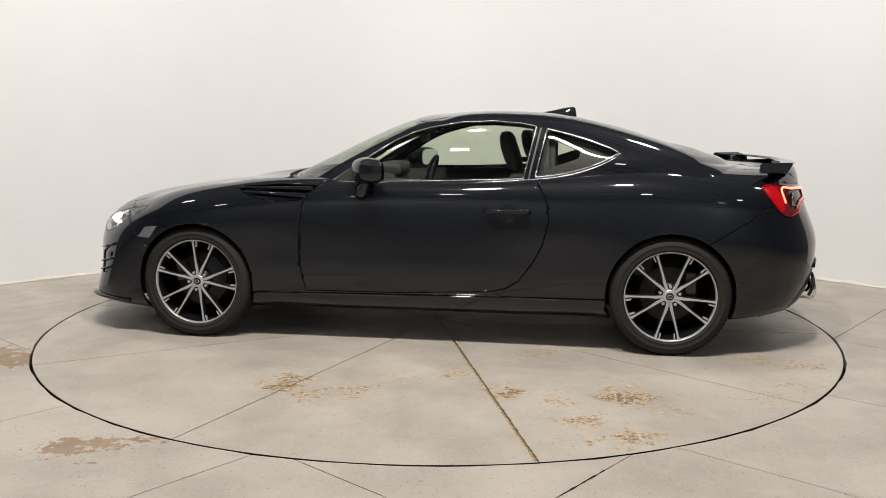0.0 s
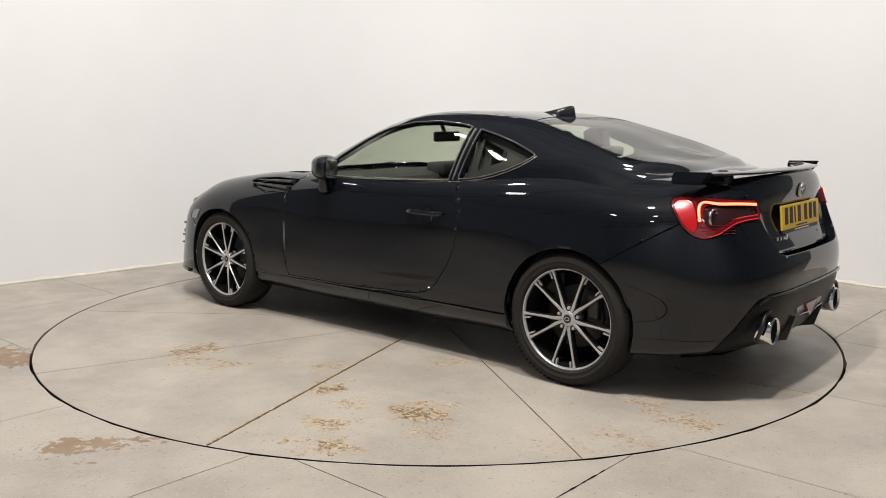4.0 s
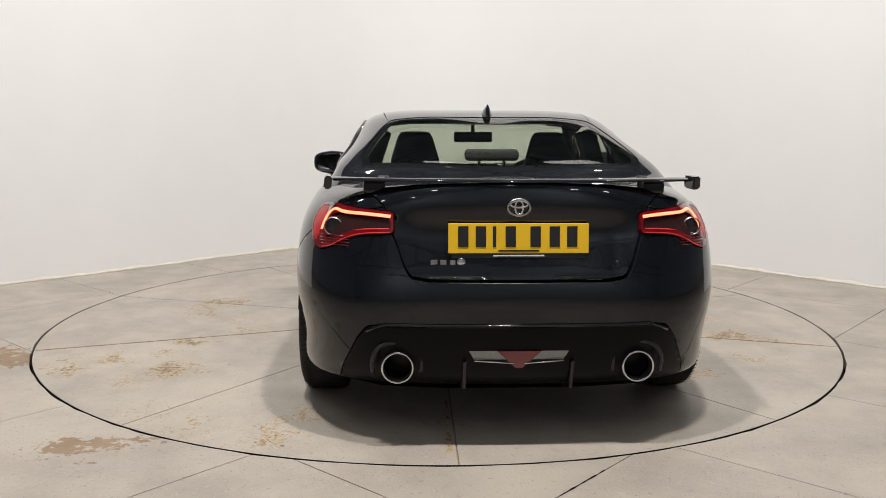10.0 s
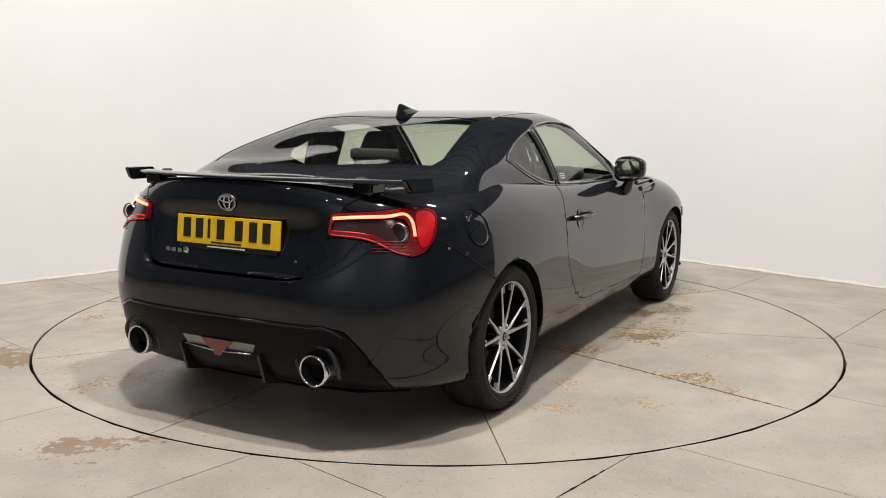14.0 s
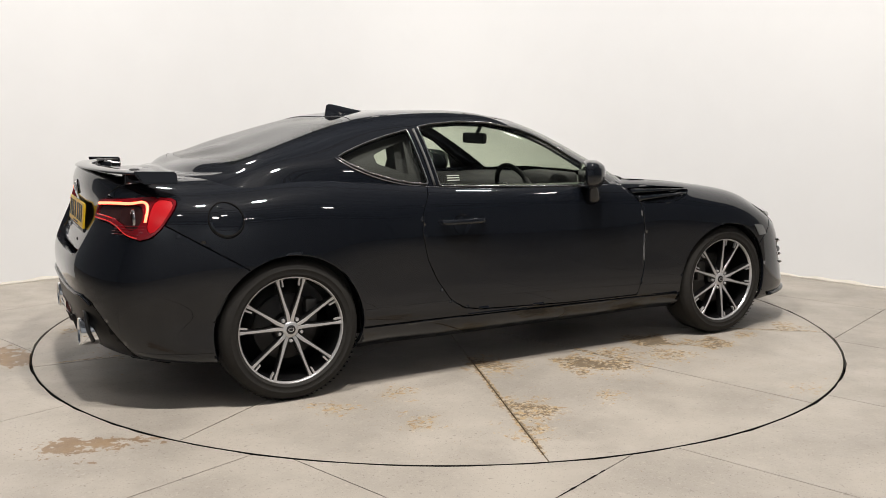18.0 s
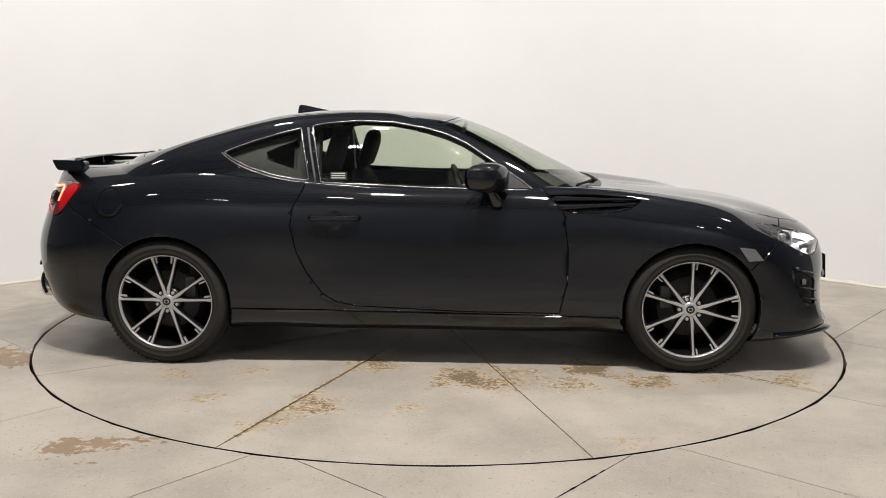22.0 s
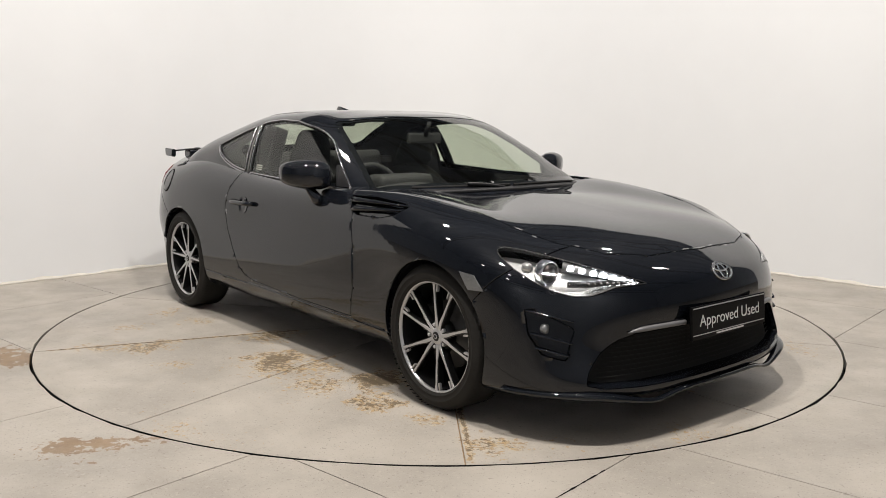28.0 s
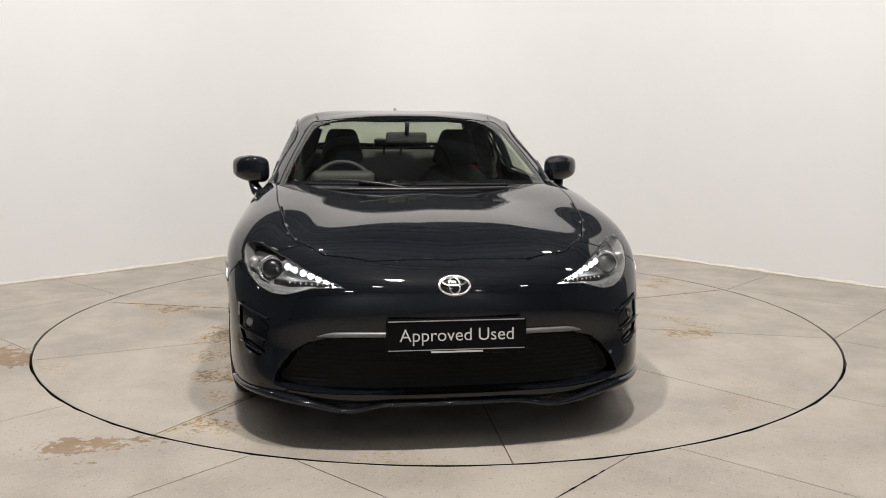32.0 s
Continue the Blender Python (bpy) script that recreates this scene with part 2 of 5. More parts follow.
def from_bm(name, bm, mat, parent=None, label="", smooth=False):
    me = bpy.data.meshes.new(name)
    bm.normal_update()
    bm.to_mesh(me)
    bm.free()
    me.materials.append(mat)
    if smooth:
        me.polygons.foreach_set("use_smooth", [True] * len(me.polygons))
    ob = new(name, me)
    if parent is not None:
        ob.parent = parent
    if label:
        tagged(ob, label)
    return ob


def box_bm(size, at=(0, 0, 0), bevel=0.0, turn=None, segments=2):
    bm = bmesh.new()
    bmesh.ops.create_cube(bm, size=1.0)
    bmesh.ops.scale(bm, vec=size, verts=bm.verts)
    if bevel:
        bmesh.ops.bevel(bm, geom=bm.edges[:], offset=bevel, segments=segments, affect="EDGES", profile=0.6)
    if turn is not None:
        bmesh.ops.transform(bm, matrix=turn, verts=bm.verts)
    bmesh.ops.translate(bm, vec=at, verts=bm.verts)
    return bm


def lathe(profile, n=48, axis="y", centre=(0, 0, 0)):
    """Turns (radius, along) pairs round an axis; an open skin."""
    V, F = [], []
    for i in range(n):
        a = 2 * math.pi * i / n
        for r, h in profile:
            p, q = r * math.cos(a), r * math.sin(a)
            v = {"y": (p, h, q), "x": (h, p, q), "z": (p, q, h)}[axis]
            V.append(tuple(v[k] + centre[k] for k in range(3)))
    m = len(profile)
    for i in range(n):
        j = (i + 1) % n
        for k in range(m - 1):
            F.append((i * m + k, j * m + k, j * m + k + 1, i * m + k + 1))
    return V, F


def tube(points, radius, n=8, flat=1.0):
    """A round bar along points."""
    P = [Vector(p) for p in points]
    V, F = [], []
    for i, p in enumerate(P):
        d = (P[min(i + 1, len(P) - 1)] - P[max(i - 1, 0)]).normalized()
        s = d.cross(Vector((0, 0, 1)))
        s = s.normalized() if s.length > 1e-4 else Vector((1, 0, 0))
        u = s.cross(d)
        r = radius[i] if isinstance(radius, (list, tuple)) else radius
        for k in range(n):
            a = 2 * math.pi * k / n
            V.append(p + s * math.cos(a) * r + u * math.sin(a) * r * flat)
    for i in range(len(P) - 1):
        for k in range(n):
            F.append((i * n + k, i * n + (k + 1) % n, (i + 1) * n + (k + 1) % n, (i + 1) * n + k))
    F.append(tuple(range(n))[::-1])
    F.append(tuple((len(P) - 1) * n + k for k in range(n)))
    return V, F


def spline(P, t, q):
    """Natural cubic through rows of P at t, at the places q."""
    P, t, q = np.asarray(P, float), np.asarray(t, float), np.asarray(q, float)
    n = len(t)
    h = np.diff(t)
    A, B = np.eye(n), np.zeros((n,) + P.shape[1:])
    for i in range(1, n - 1):
        A[i, i - 1:i + 2] = h[i - 1], 2 * (h[i - 1] + h[i]), h[i]
        B[i] = 6 * ((P[i + 1] - P[i]) / h[i] - (P[i] - P[i - 1]) / h[i - 1])
    S = np.linalg.solve(A, B.reshape(n, -1)).reshape(B.shape)
    k = np.clip(np.searchsorted(t, q, "right") - 1, 0, n - 2)
    w = (1,) * (P.ndim - 1)
    a, b, hk = (t[k + 1] - q).reshape(-1, *w), (q - t[k]).reshape(-1, *w), h[k].reshape(-1, *w)
    return (S[k] * a ** 3 + S[k + 1] * b ** 3) / (6 * hk) + (P[k] / hk - S[k] * hk / 6) * a + (P[k + 1] / hk - S[k + 1] * hk / 6) * b


def smooth_line(points, n=40):
    P = np.array(points, float)
    t = np.concatenate([[0], np.cumsum(np.linalg.norm(np.diff(P, axis=0), axis=1))])
    return spline(P, t, np.linspace(0, t[-1], n))


def soften(D, s):
    """Evens a grid of points along its rows; beyond the ends it goes on mirrored in y."""
    r = int(3 * s)
    w = np.exp(-0.5 * (np.arange(-r, r + 1) / s) ** 2)
    w /= w.sum()
    flip = np.array([1, -1, 1.0])
    E = np.concatenate([D[:, r:0:-1] * flip, D, D[:, -2:-r - 2:-1] * flip], axis=1)
    return sum(w[k] * E[:, k:k + D.shape[1]] for k in range(2 * r + 1))


def loft(lines, nu, nv, fair=0.0):
    """A skin over the +y half through character lines that run from nose to tail; mirrored beyond y = 0."""
    G = np.array(lines, float)
    flip = np.array([1, -1, 1.0])
    G = np.concatenate([G, (G[-2] * flip)[None], (G[-3] * flip)[None]])
    G = np.concatenate([G[:, 2:0:-1] * flip, G, G[:, -2:-4:-1] * flip], axis=1)
    u = np.concatenate([[0], np.cumsum(np.linalg.norm(np.diff(G, axis=1), axis=2).mean(0))])
    v = np.concatenate([[0], np.cumsum(np.linalg.norm(np.diff(G, axis=0), axis=2).mean(1))])
    D = spline(G.transpose(1, 0, 2), u, np.linspace(u[2], u[-3], nu)).transpose(1, 0, 2)
    D = spline(D, v, np.linspace(0, v[-3], nv))
    if fair:
        D = 2 * soften(D, fair) - soften(soften(D, fair), fair)
    D[:, 0, 1] = D[:, -1, 1] = D[-1, :, 1] = 0
    V = D.reshape(-1, 3)
    F = [[r * nu + c, r * nu + c + 1, (r + 1) * nu + c + 1, (r + 1) * nu + c] for r in range(nv - 1) for c in range(nu - 1)]
    return V, F


def outline(points, u, v):
    """Signed distance to a closed outline; below 0 inside. u, v pick the two axes."""
    Q = np.array(points, float)

    def g(V):
        p = V[:, (u, v)]
        best = np.full(len(p), 1e9)
        inside = np.zeros(len(p), bool)
        for a, b in zip(Q, np.roll(Q, -1, 0)):
            e = b - a
            k = np.clip(((p - a) @ e) / (e @ e), 0, 1)
            best = np.minimum(best, np.linalg.norm(p - a - k[:, None] * e, axis=1))
            if a[1] != b[1]:
                cross = (a[1] > p[:, 1]) != (b[1] > p[:, 1])
                inside ^= cross & (p[:, 0] < e[0] * (p[:, 1] - a[1]) / e[1] + a[0])
        return np.where(inside, -best, best)
    return g


def cut(V, F, g, tags, where=None):
    """Splits every face along g = 0 and notes on which side each lies."""
    val = g(V)
    if where is not None:
        val = np.where(where(V), val, 1.0)
    val[np.abs(val) < 2e-4] = 0.0
    sign = np.sign(val).astype(int)
    V = list(map(tuple, V))
    made, F2, T2 = {}, [], []
    for f, tag in zip(F, tags):
        s = [sign[i] for i in f]
        lo, hi = min(s), max(s)
        if lo >= 0 or hi <= 0:
            F2.append(f)
            T2.append(tag + ((-1 if lo < 0 else 1),))
            continue
        sides = {1: [], -1: []}
        for k, i in enumerate(f):
            j = f[(k + 1) % len(f)]
            if sign[i] >= 0:
                sides[1].append(i)
            if sign[i] <= 0:
                sides[-1].append(i)
            if sign[i] * sign[j] < 0:
                key = (min(i, j), max(i, j))
                if key not in made:
                    w = val[i] / (val[i] - val[j])
                    made[key] = len(V)
                    V.append(tuple(a + (b - a) * w for a, b in zip(V[i], V[j])))
                sides[1].append(made[key])
                sides[-1].append(made[key])
        for sd, poly in sides.items():
            if len(poly) > 2:
                F2.append(poly)
                T2.append(tag + (sd,))
    return np.array(V), F2, T2


def compact(V, F):
    used = sorted({i for f in F for i in f})
    to = {i: k for k, i in enumerate(used)}
    return np.array(V)[used], [[to[i] for i in f] for f in F]


def mirror(V, F):
    return V * np.array([1, -1, 1.0]), [f[::-1] for f in F]


def weld_halves(V, F):
    """The +y half and its mirror image, joined along y = 0."""
    n = len(V)
    to = [i if abs(V[i][1]) < 1e-6 else n + i for i in range(n)]
    V2, F2 = np.concatenate([V, V * np.array([1, -1, 1.0])]), [list(f) for f in F] + [[to[i] for i in f][::-1] for f in F]
    return compact(V2, F2)


def normals(V, F):
    N = np.zeros((len(V), 3))
    for f in F:
        a, b, c = V[f[0]], V[f[len(f) // 3]], V[f[2 * len(f) // 3]]
        k = np.cross(b - a, c - a)
        for i in f:
            N[i] += k
    return N / np.maximum(np.linalg.norm(N, axis=1), 1e-12)[:, None]


def flange(V, F, gap=0.002, depth=0.014, lift=0.0, bevel=0.0):
    """Draws a panel's edge back from its neighbours and folds it inward; lift sets the panel proud or recessed."""
    V = np.array(V)
    N = normals(V, F)
    if lift:
        V = V + N * lift
    count = {}
    for f in F:
        for k in range(len(f)):
            e = (f[k], f[(k + 1) % len(f)])
            count[tuple(sorted(e))] = None if tuple(sorted(e)) in count else e
    edges = [e for e in count.values() if e]
    pull, num = np.zeros_like(V), np.zeros(len(V))
    rim = {i for e in edges for i in e}
    for a, b in edges:
        e = V[b] - V[a]
        inward = np.cross(N[a], e)
        k = np.linalg.norm(inward)
        if k > 1e-9:
            for i in (a, b):
                pull[i] += inward / k
                num[i] += 1
    k = np.linalg.norm(pull, axis=1)
    pull[k > 1e-9] /= k[k > 1e-9][:, None]
    V = V + pull * (gap + bevel)
    W = list(map(tuple, V))
    top, low = {}, {}
    if bevel:
        # a narrow slanted band round the panel before the fold
        out, ring = {}, {}
        for i in sorted(rim):
            ring[i] = len(W)
            W.append(tuple(V[i]))
            out[i] = len(W)
            W.append(tuple(V[i] - pull[i] * bevel - N[i] * bevel))
        F = [list(f) for f in F] + [[ring[a], out[a], out[b], ring[b]] for a, b in edges]
        V = V - (pull + N) * bevel
    for i in sorted(rim):
        top[i] = len(W)
        W.append(tuple(V[i]))
        low[i] = len(W)
        W.append(tuple(V[i] - N[i] * depth))
    F = [list(f) for f in F] + [[top[a], low[a], low[b], top[b]] for a, b in edges]
    return np.array(W), F


# ---------- the hall ----------
def build_hall():
    floor = tagged(new("floor"), "worn beige painted concrete floor of square slabs", kind="structure")
    R = 9.0
    n = 96
    V = [(R * math.cos(2 * math.pi * i / n), R * math.sin(2 * math.pi * i / n), -0.006) for i in range(n)]
    V += [((TABLE_R + 0.012) * math.cos(2 * math.pi * i / n), (TABLE_R + 0.012) * math.sin(2 * math.pi * i / n), -0.006) for i in range(n)]
    part("joint_bed", V, [(i, (i + 1) % n, n + (i + 1) % n, n + i) for i in range(n)], M_JOINT, floor, smooth=False)
    V = [(r * math.cos(2 * math.pi * i / n), r * math.sin(2 * math.pi * i / n), -0.004) for r in (19.0, 7.4) for i in range(n)]
    part("outer_concrete", V, [(i, (i + 1) % n, n + (i + 1) % n, n + i) for i in range(n)], M_FLOOR, floor, smooth=False)
    part("pit", [(2.5 * math.cos(2 * math.pi * i / n), 2.5 * math.sin(2 * math.pi * i / n), -0.12) for i in range(n)], [tuple(range(n))], M_GAP, floor, smooth=False)
    # square slabs laid along the two walls, trimmed round the table
    ax, ay = Vector((0.664, 0.748, 0)), Vector((0.748, -0.664, 0))
    side, half = 1.035, 0.0020
    rim = TABLE_R + 0.005
    ragged = lambda a: .0022 * np.sin(23 * a) + .0018 * np.sin(57 * a + 1) + .0014 * np.sin(101 * a + 2)
    for i in range(-10, 11):
        for j in range(-10, 11):
            o0, o1 = 0.07 + i * side, 0.93 + j * side
            mid = ax * (o0 + side / 2) + ay * (o1 + side / 2)
            if mid.length < 1.0 or mid.length > 8.6:
                continue
            m = 14
            pts = np.array([(ax * (o0 + half + (side - 2 * half) * a / m) + ay * (o1 + half + (side - 2 * half) * b / m))[:] for b in range(m + 1) for a in range(m + 1)])
            faces = [[b * (m + 1) + a, (b + 1) * (m + 1) + a, (b + 1) * (m + 1) + a + 1, b * (m + 1) + a + 1] for b in range(m) for a in range(m)]
            W, Fc, T = cut(pts, faces, lambda V: np.linalg.norm(V[:, :2], axis=1) - rim - ragged(np.arctan2(V[:, 1], V[:, 0])), [()] * len(faces))
            keep = [f for f, t in zip(Fc, T) if t[0] > 0]
            if not keep:
                continue
            W, keep = compact(W, keep)
            if np.linalg.norm(pts[:, :2], axis=1).min() > rim:
                c = [pts[0], pts[m], pts[(m + 1) * (m + 1) - 1], pts[(m + 1) * m]]
                W, keep = np.array(c), [[3, 2, 1, 0]]
            W, keep = flange(W, keep, 0.0, 0.05)
            part("slab", W, keep, M_FLOOR, floor, smooth=False)
    # open joint beside the table, wider and darker: its shade a near-black strip
    V, F = [], []
    for k in range(25):
        f = k / 24
        w = .0032 + .0014 * math.sin(k * 2.3) + .001 * math.sin(k * 5.1)
        c = ay * (0.93 + side) + ax * (-1.33 - .55 * f)
        V += [tuple(c - ay * w + Vector((0, 0, .001))), tuple(c + ay * w + Vector((0, 0, .001)))]
        if k:
            F.append((2 * k - 2, 2 * k - 1, 2 * k + 1, 2 * k))
    part("open_joint", V, F, M_GAP, floor, smooth=False)
    # white wall: two long faces meeting in a wide curve behind the table
    plan = smooth_line([(-4.1, 0.12), (-3.7, 0.52), (-2.6, 1.55), (-1.75, 2.44), (-1.15, 2.98), (-0.6, 3.33), (0.0, 3.46), (0.6, 3.35), (1.2, 3.02), (1.85, 2.47), (2.6, 1.68), (3.7, 0.55), (4.1, 0.14)], 160)
    H, TH = 3.05, 0.12
    V, F = [], []
    for k, (x, y) in enumerate(plan):
        a, b = plan[max(k - 1, 0)], plan[min(k + 1, len(plan) - 1)]
        d = (b - a) / np.linalg.norm(b - a)
        nx, ny = -d[1], d[0]
        V += [(x, y, 0), (x, y, H), (x + nx * TH, y + ny * TH, H), (x + nx * TH, y + ny * TH, 0)]
    for k in range(len(plan) - 1):
        for q in range(4):
            F.append((4 * k + q, 4 * k + (q + 1) % 4, 4 * k + 4 + (q + 1) % 4, 4 * k + 4 + q))
    wall = part("wall_studio", V, F, M_WALL)
    for e in wall.data.edges:
        e.use_edge_sharp = abs(e.vertices[0] - e.vertices[1]) == 4
    tagged(wall, "smooth matt white curved studio wall", kind="structure")
    V, F = [], []
    for k, (x, y) in enumerate(plan):
        a, b = plan[max(k - 1, 0)], plan[min(k + 1, len(plan) - 1)]
        d = (b - a) / np.linalg.norm(b - a)
        nx, ny = d[1], -d[0]
        wob = 0.003 * math.sin(k * 1.7) + 0.003 * math.sin(k * 0.61)
        V += [(x, y, 0.0), (x + nx * (0.012 + wob), y + ny * (0.012 + wob), 0.0), (x + nx * 0.008, y + ny * 0.008, 0.010 + wob), (x, y, 0.020 + 2 * wob)]
    for k in range(len(plan) - 1):
        for q in range(3):
            F.append((4 * k + q, 4 * k + q + 1, 4 * k + 5 + q, 4 * k + 4 + q))
    tagged(part("baseboard", V, F, M_FILLER), "uneven white filler along the foot of the wall", kind="structure")
    # shed out of view: dark roof, and walls pale to lighten the car's reflections
    S, Z = 13.0, 6.6
    for name, a, b in (("wall_south", (-S, -9.5), (S, -9.5)), ("wall_east", (S, -9.5), (S, S)), ("wall_north", (S, S), (-S, S)), ("wall_west", (-S, S), (-S, -9.5))):
        a, b = Vector((*a, 0)), Vector((*b, 0))
        d = (b - a).normalized()
        out = Vector((d.y, -d.x, 0)) * 0.2
        V = [a, b, b + out, a + out]
        V = [tuple(v) for v in V] + [(v[0], v[1], Z) for v in V]
        tagged(part(name, V, [(0, 1, 5, 4), (1, 2, 6, 5), (2, 3, 7, 6), (3, 0, 4, 7), (4, 5, 6, 7)], M_BAY, smooth=False), "pale blue-grey clad shed wall", kind="structure")
    V, F = [], []
    ribs = 60
    for i in range(ribs + 1):
        y = -S + 2 * S * i / ribs
        z = Z + (0.06 if i % 2 else 0.0)
        V += [(-S, y, z), (S, y, z)]
        if i:
            F.append((2 * i - 2, 2 * i, 2 * i + 1, 2 * i - 1))
    V += [(-S, -S, Z + 0.2), (S, -S, Z + 0.2), (S, S, Z + 0.2), (-S, S, Z + 0.2)]
    F.append((len(V) - 4, len(V) - 3, len(V) - 2, len(V) - 1))
    tagged(part("ceiling", V, F, M_DARK, smooth=False), "blue-grey ribbed shed roof", kind="structure")
    # roof trusses
    def truss():
        t = tagged(new("roof_truss"), "dark steel lattice roof truss", "truss", group="roof trusses")
        from_bm("bottom_chord", box_bm((26, 0.10, 0.10), (0, 0, 5.3)), M_STEEL, t)
        from_bm("top_chord", box_bm((26, 0.10, 0.10), (0, 0, 6.3)), M_STEEL, t)
        for k in range(-12, 12, 2):
            for s in (0, 1):
                a, b = Vector((k + s, 0, 5.3 + s)), Vector((k + s + 1, 0, 6.3 - s))
                part("brace", *tube([a, b], 0.03, 6), M_STEEL, t, smooth=False)
        return t
    first = truss()
    first.matrix_basis = pose(0, -8.5, 0)
    for y in (-4.6, -0.7, 3.2, 7.1):
        copy_thing(first, pose(0, y, 0))

    def floodlight(x, y, z, aim, wide):
        f = tagged(new("floodlight"), "slim grey floodlight on a rod under the roof", "lamp", group="floodlights")
        f.matrix_basis = pose(x, y, z)
        tilt = look((x, y, z), aim)
        tilt.translation = (0, 0, 0)
        bm = box_bm((wide + 0.1, wide * 0.7 + 0.07, 0.06), (0, 0, 0.045), 0.01)
        bmesh.ops.transform(bm, matrix=tilt, verts=bm.verts)
        from_bm("housing", bm, M_STEEL, f)
        from_bm("hanger", box_bm((0.03, 0.03, 6.62 - z - 0.05), (0, 0, 0.05 + (6.62 - z - 0.05) / 2)), M_STEEL, f)
        return f
    for place, share, aim, wide in LAMPS:
        floodlight(*place, aim, wide)


def build_table():
    table = tagged(new("turntable"), "round concrete turntable of ten wedge slabs with rusty stains", "turntable")
    n = 200
    # ring coloured near black, as the shade in the gap round the table
    part("gap_shade_ring", *lathe([(TABLE_R - 0.003, -0.10), (TABLE_R - 0.003, 0.0), (TABLE_R - 0.007, 0.0), (TABLE_R - 0.007, -0.1)], n, "z"), M_GAP, table)
    part("joint_bed", [((TABLE_R - 0.006) * math.cos(2 * math.pi * i / n), (TABLE_R - 0.006) * math.sin(2 * math.pi * i / n), -0.007) for i in range(n)], [tuple(range(n))], M_RUSTJOINT, table, smooth=False)
    R = TABLE_R - 0.0085
    for k in range(10):
        a0, a1 = radians(-0.5 + 36 * k), radians(35.5 + 36 * k)
        g = 0.0030
        mid = (a0 + a1) / 2
        shift = Vector((math.cos(mid), math.sin(mid), 0)) * (g / math.sin(radians(18)))
        V = [tuple(shift)]
        m = 24
        for i in range(m + 1):
            a = a0 + (a1 - a0) * i / m
            k2 = R - shift.length * math.cos(a - mid)
            V.append((shift.x + k2 * math.cos(a), shift.y + k2 * math.sin(a), 0))
        top = list(range(m + 2))
        V2 = V + [(x, y, -0.05) for x, y, z in V]
        F = [tuple(top)] + [(i, i + m + 2, (i + 1) % (m + 2) + m + 2, (i + 1) % (m + 2)) for i in range(m + 2)]
        part("wedge_slab", V2, F, M_TABLE, table, smooth=False)
    return table


build_hall()
TABLE = build_table()

# ---------- the car ----------
# Its space: x ahead, y to its left, z up, origin on the ground midway between the axles.
AXLE, TYRE_R = 1.285, 0.312
CAR = tagged(new("car"), "glossy black two-door sports coupe with rear wing", "car")

# character lines of the lower body, nose centre to tail centre
UNDER = [(1.98, 0, 0.15), (1.97, 0.3, 0.15), (1.9, 0.55, 0.15), (1.78, 0.72, 0.15), (1.64, 0.79, 0.15), (1.285, 0.8, 0.15), (0.95, 0.76, 0.172), (0.6, 0.755, 0.172), (0.2, 0.755, 0.172), (-0.2, 0.755, 0.172), (-0.6, 0.755, 0.172), (-0.95, 0.76, 0.172), (-1.285, 0.8, 0.16), (-1.62, 0.76, 0.19), (-1.78, 0.68, 0.2), (-1.9, 0.52, 0.21), (-1.94, 0.28, 0.21), (-1.95, 0, 0.21)]
SILL = [(2.1, 0, 0.185), (2.085, 0.3, 0.18), (2.02, 0.55, 0.18), (1.88, 0.75, 0.18), (1.68, 0.828, 0.185), (1.285, 0.86, 0.19), (0.95, 0.812, 0.206), (0.6, 0.806, 0.206), (0.2, 0.804, 0.206), (-0.2, 0.805, 0.206), (-0.6, 0.81, 0.206), (-0.95, 0.822, 0.206), (-1.285, 0.864, 0.2), (-1.62, 0.82, 0.215), (-1.82, 0.742, 0.225), (-1.97, 0.543, 0.235), (-2.02, 0.28, 0.235), (-2.03, 0, 0.235)]
LOWER = [(2.083, 0, 0.3), (2.069, 0.3, 0.3), (2.005, 0.56, 0.3), (1.885, 0.755, 0.3), (1.69, 0.845, 0.3), (1.285, 0.872, 0.31), (0.95, 0.858, 0.3), (0.6, 0.85, 0.3), (0.2, 0.848, 0.3), (-0.2, 0.849, 0.3), (-0.6, 0.855, 0.3), (-0.95, 0.868, 0.3), (-1.285, 0.88, 0.33), (-1.62, 0.833, 0.34), (-1.855, 0.762, 0.35), (-2.035, 0.556, 0.36), (-2.085, 0.28, 0.36), (-2.095, 0, 0.36)]
MIDDLE = [(2.114, 0, 0.46), (2.081, 0.3, 0.46), (1.99, 0.57, 0.46), (1.844, 0.754, 0.46), (1.685, 0.845, 0.48), (1.285, 0.881, 0.5), (0.95, 0.865, 0.5), (0.6, 0.856, 0.5), (0.2, 0.853, 0.5), (-0.2, 0.854, 0.5), (-0.6, 0.86, 0.5), (-0.95, 0.874, 0.5), (-1.285, 0.885, 0.52), (-1.63, 0.857, 0.52), (-1.87, 0.782, 0.51), (-2.055, 0.566, 0.5), (-2.105, 0.28, 0.5), (-2.112, 0, 0.5)]
SHOULDER = [(2.115, 0, 0.565), (2.073, 0.28, 0.57), (1.97, 0.55, 0.585), (1.795, 0.728, 0.61), (1.644, 0.837, 0.639), (1.285, 0.884, 0.665), (0.95, 0.867, 0.68), (0.6, 0.852, 0.69), (0.2, 0.846, 0.7), (-0.2, 0.847, 0.7), (-0.6, 0.858, 0.7), (-0.95, 0.871, 0.7), (-1.285, 0.874, 0.7), (-1.63, 0.851, 0.69), (-1.852, 0.777, 0.665), (-2.038, 0.566, 0.635), (-2.098, 0.28, 0.63), (-2.105, 0, 0.63)]
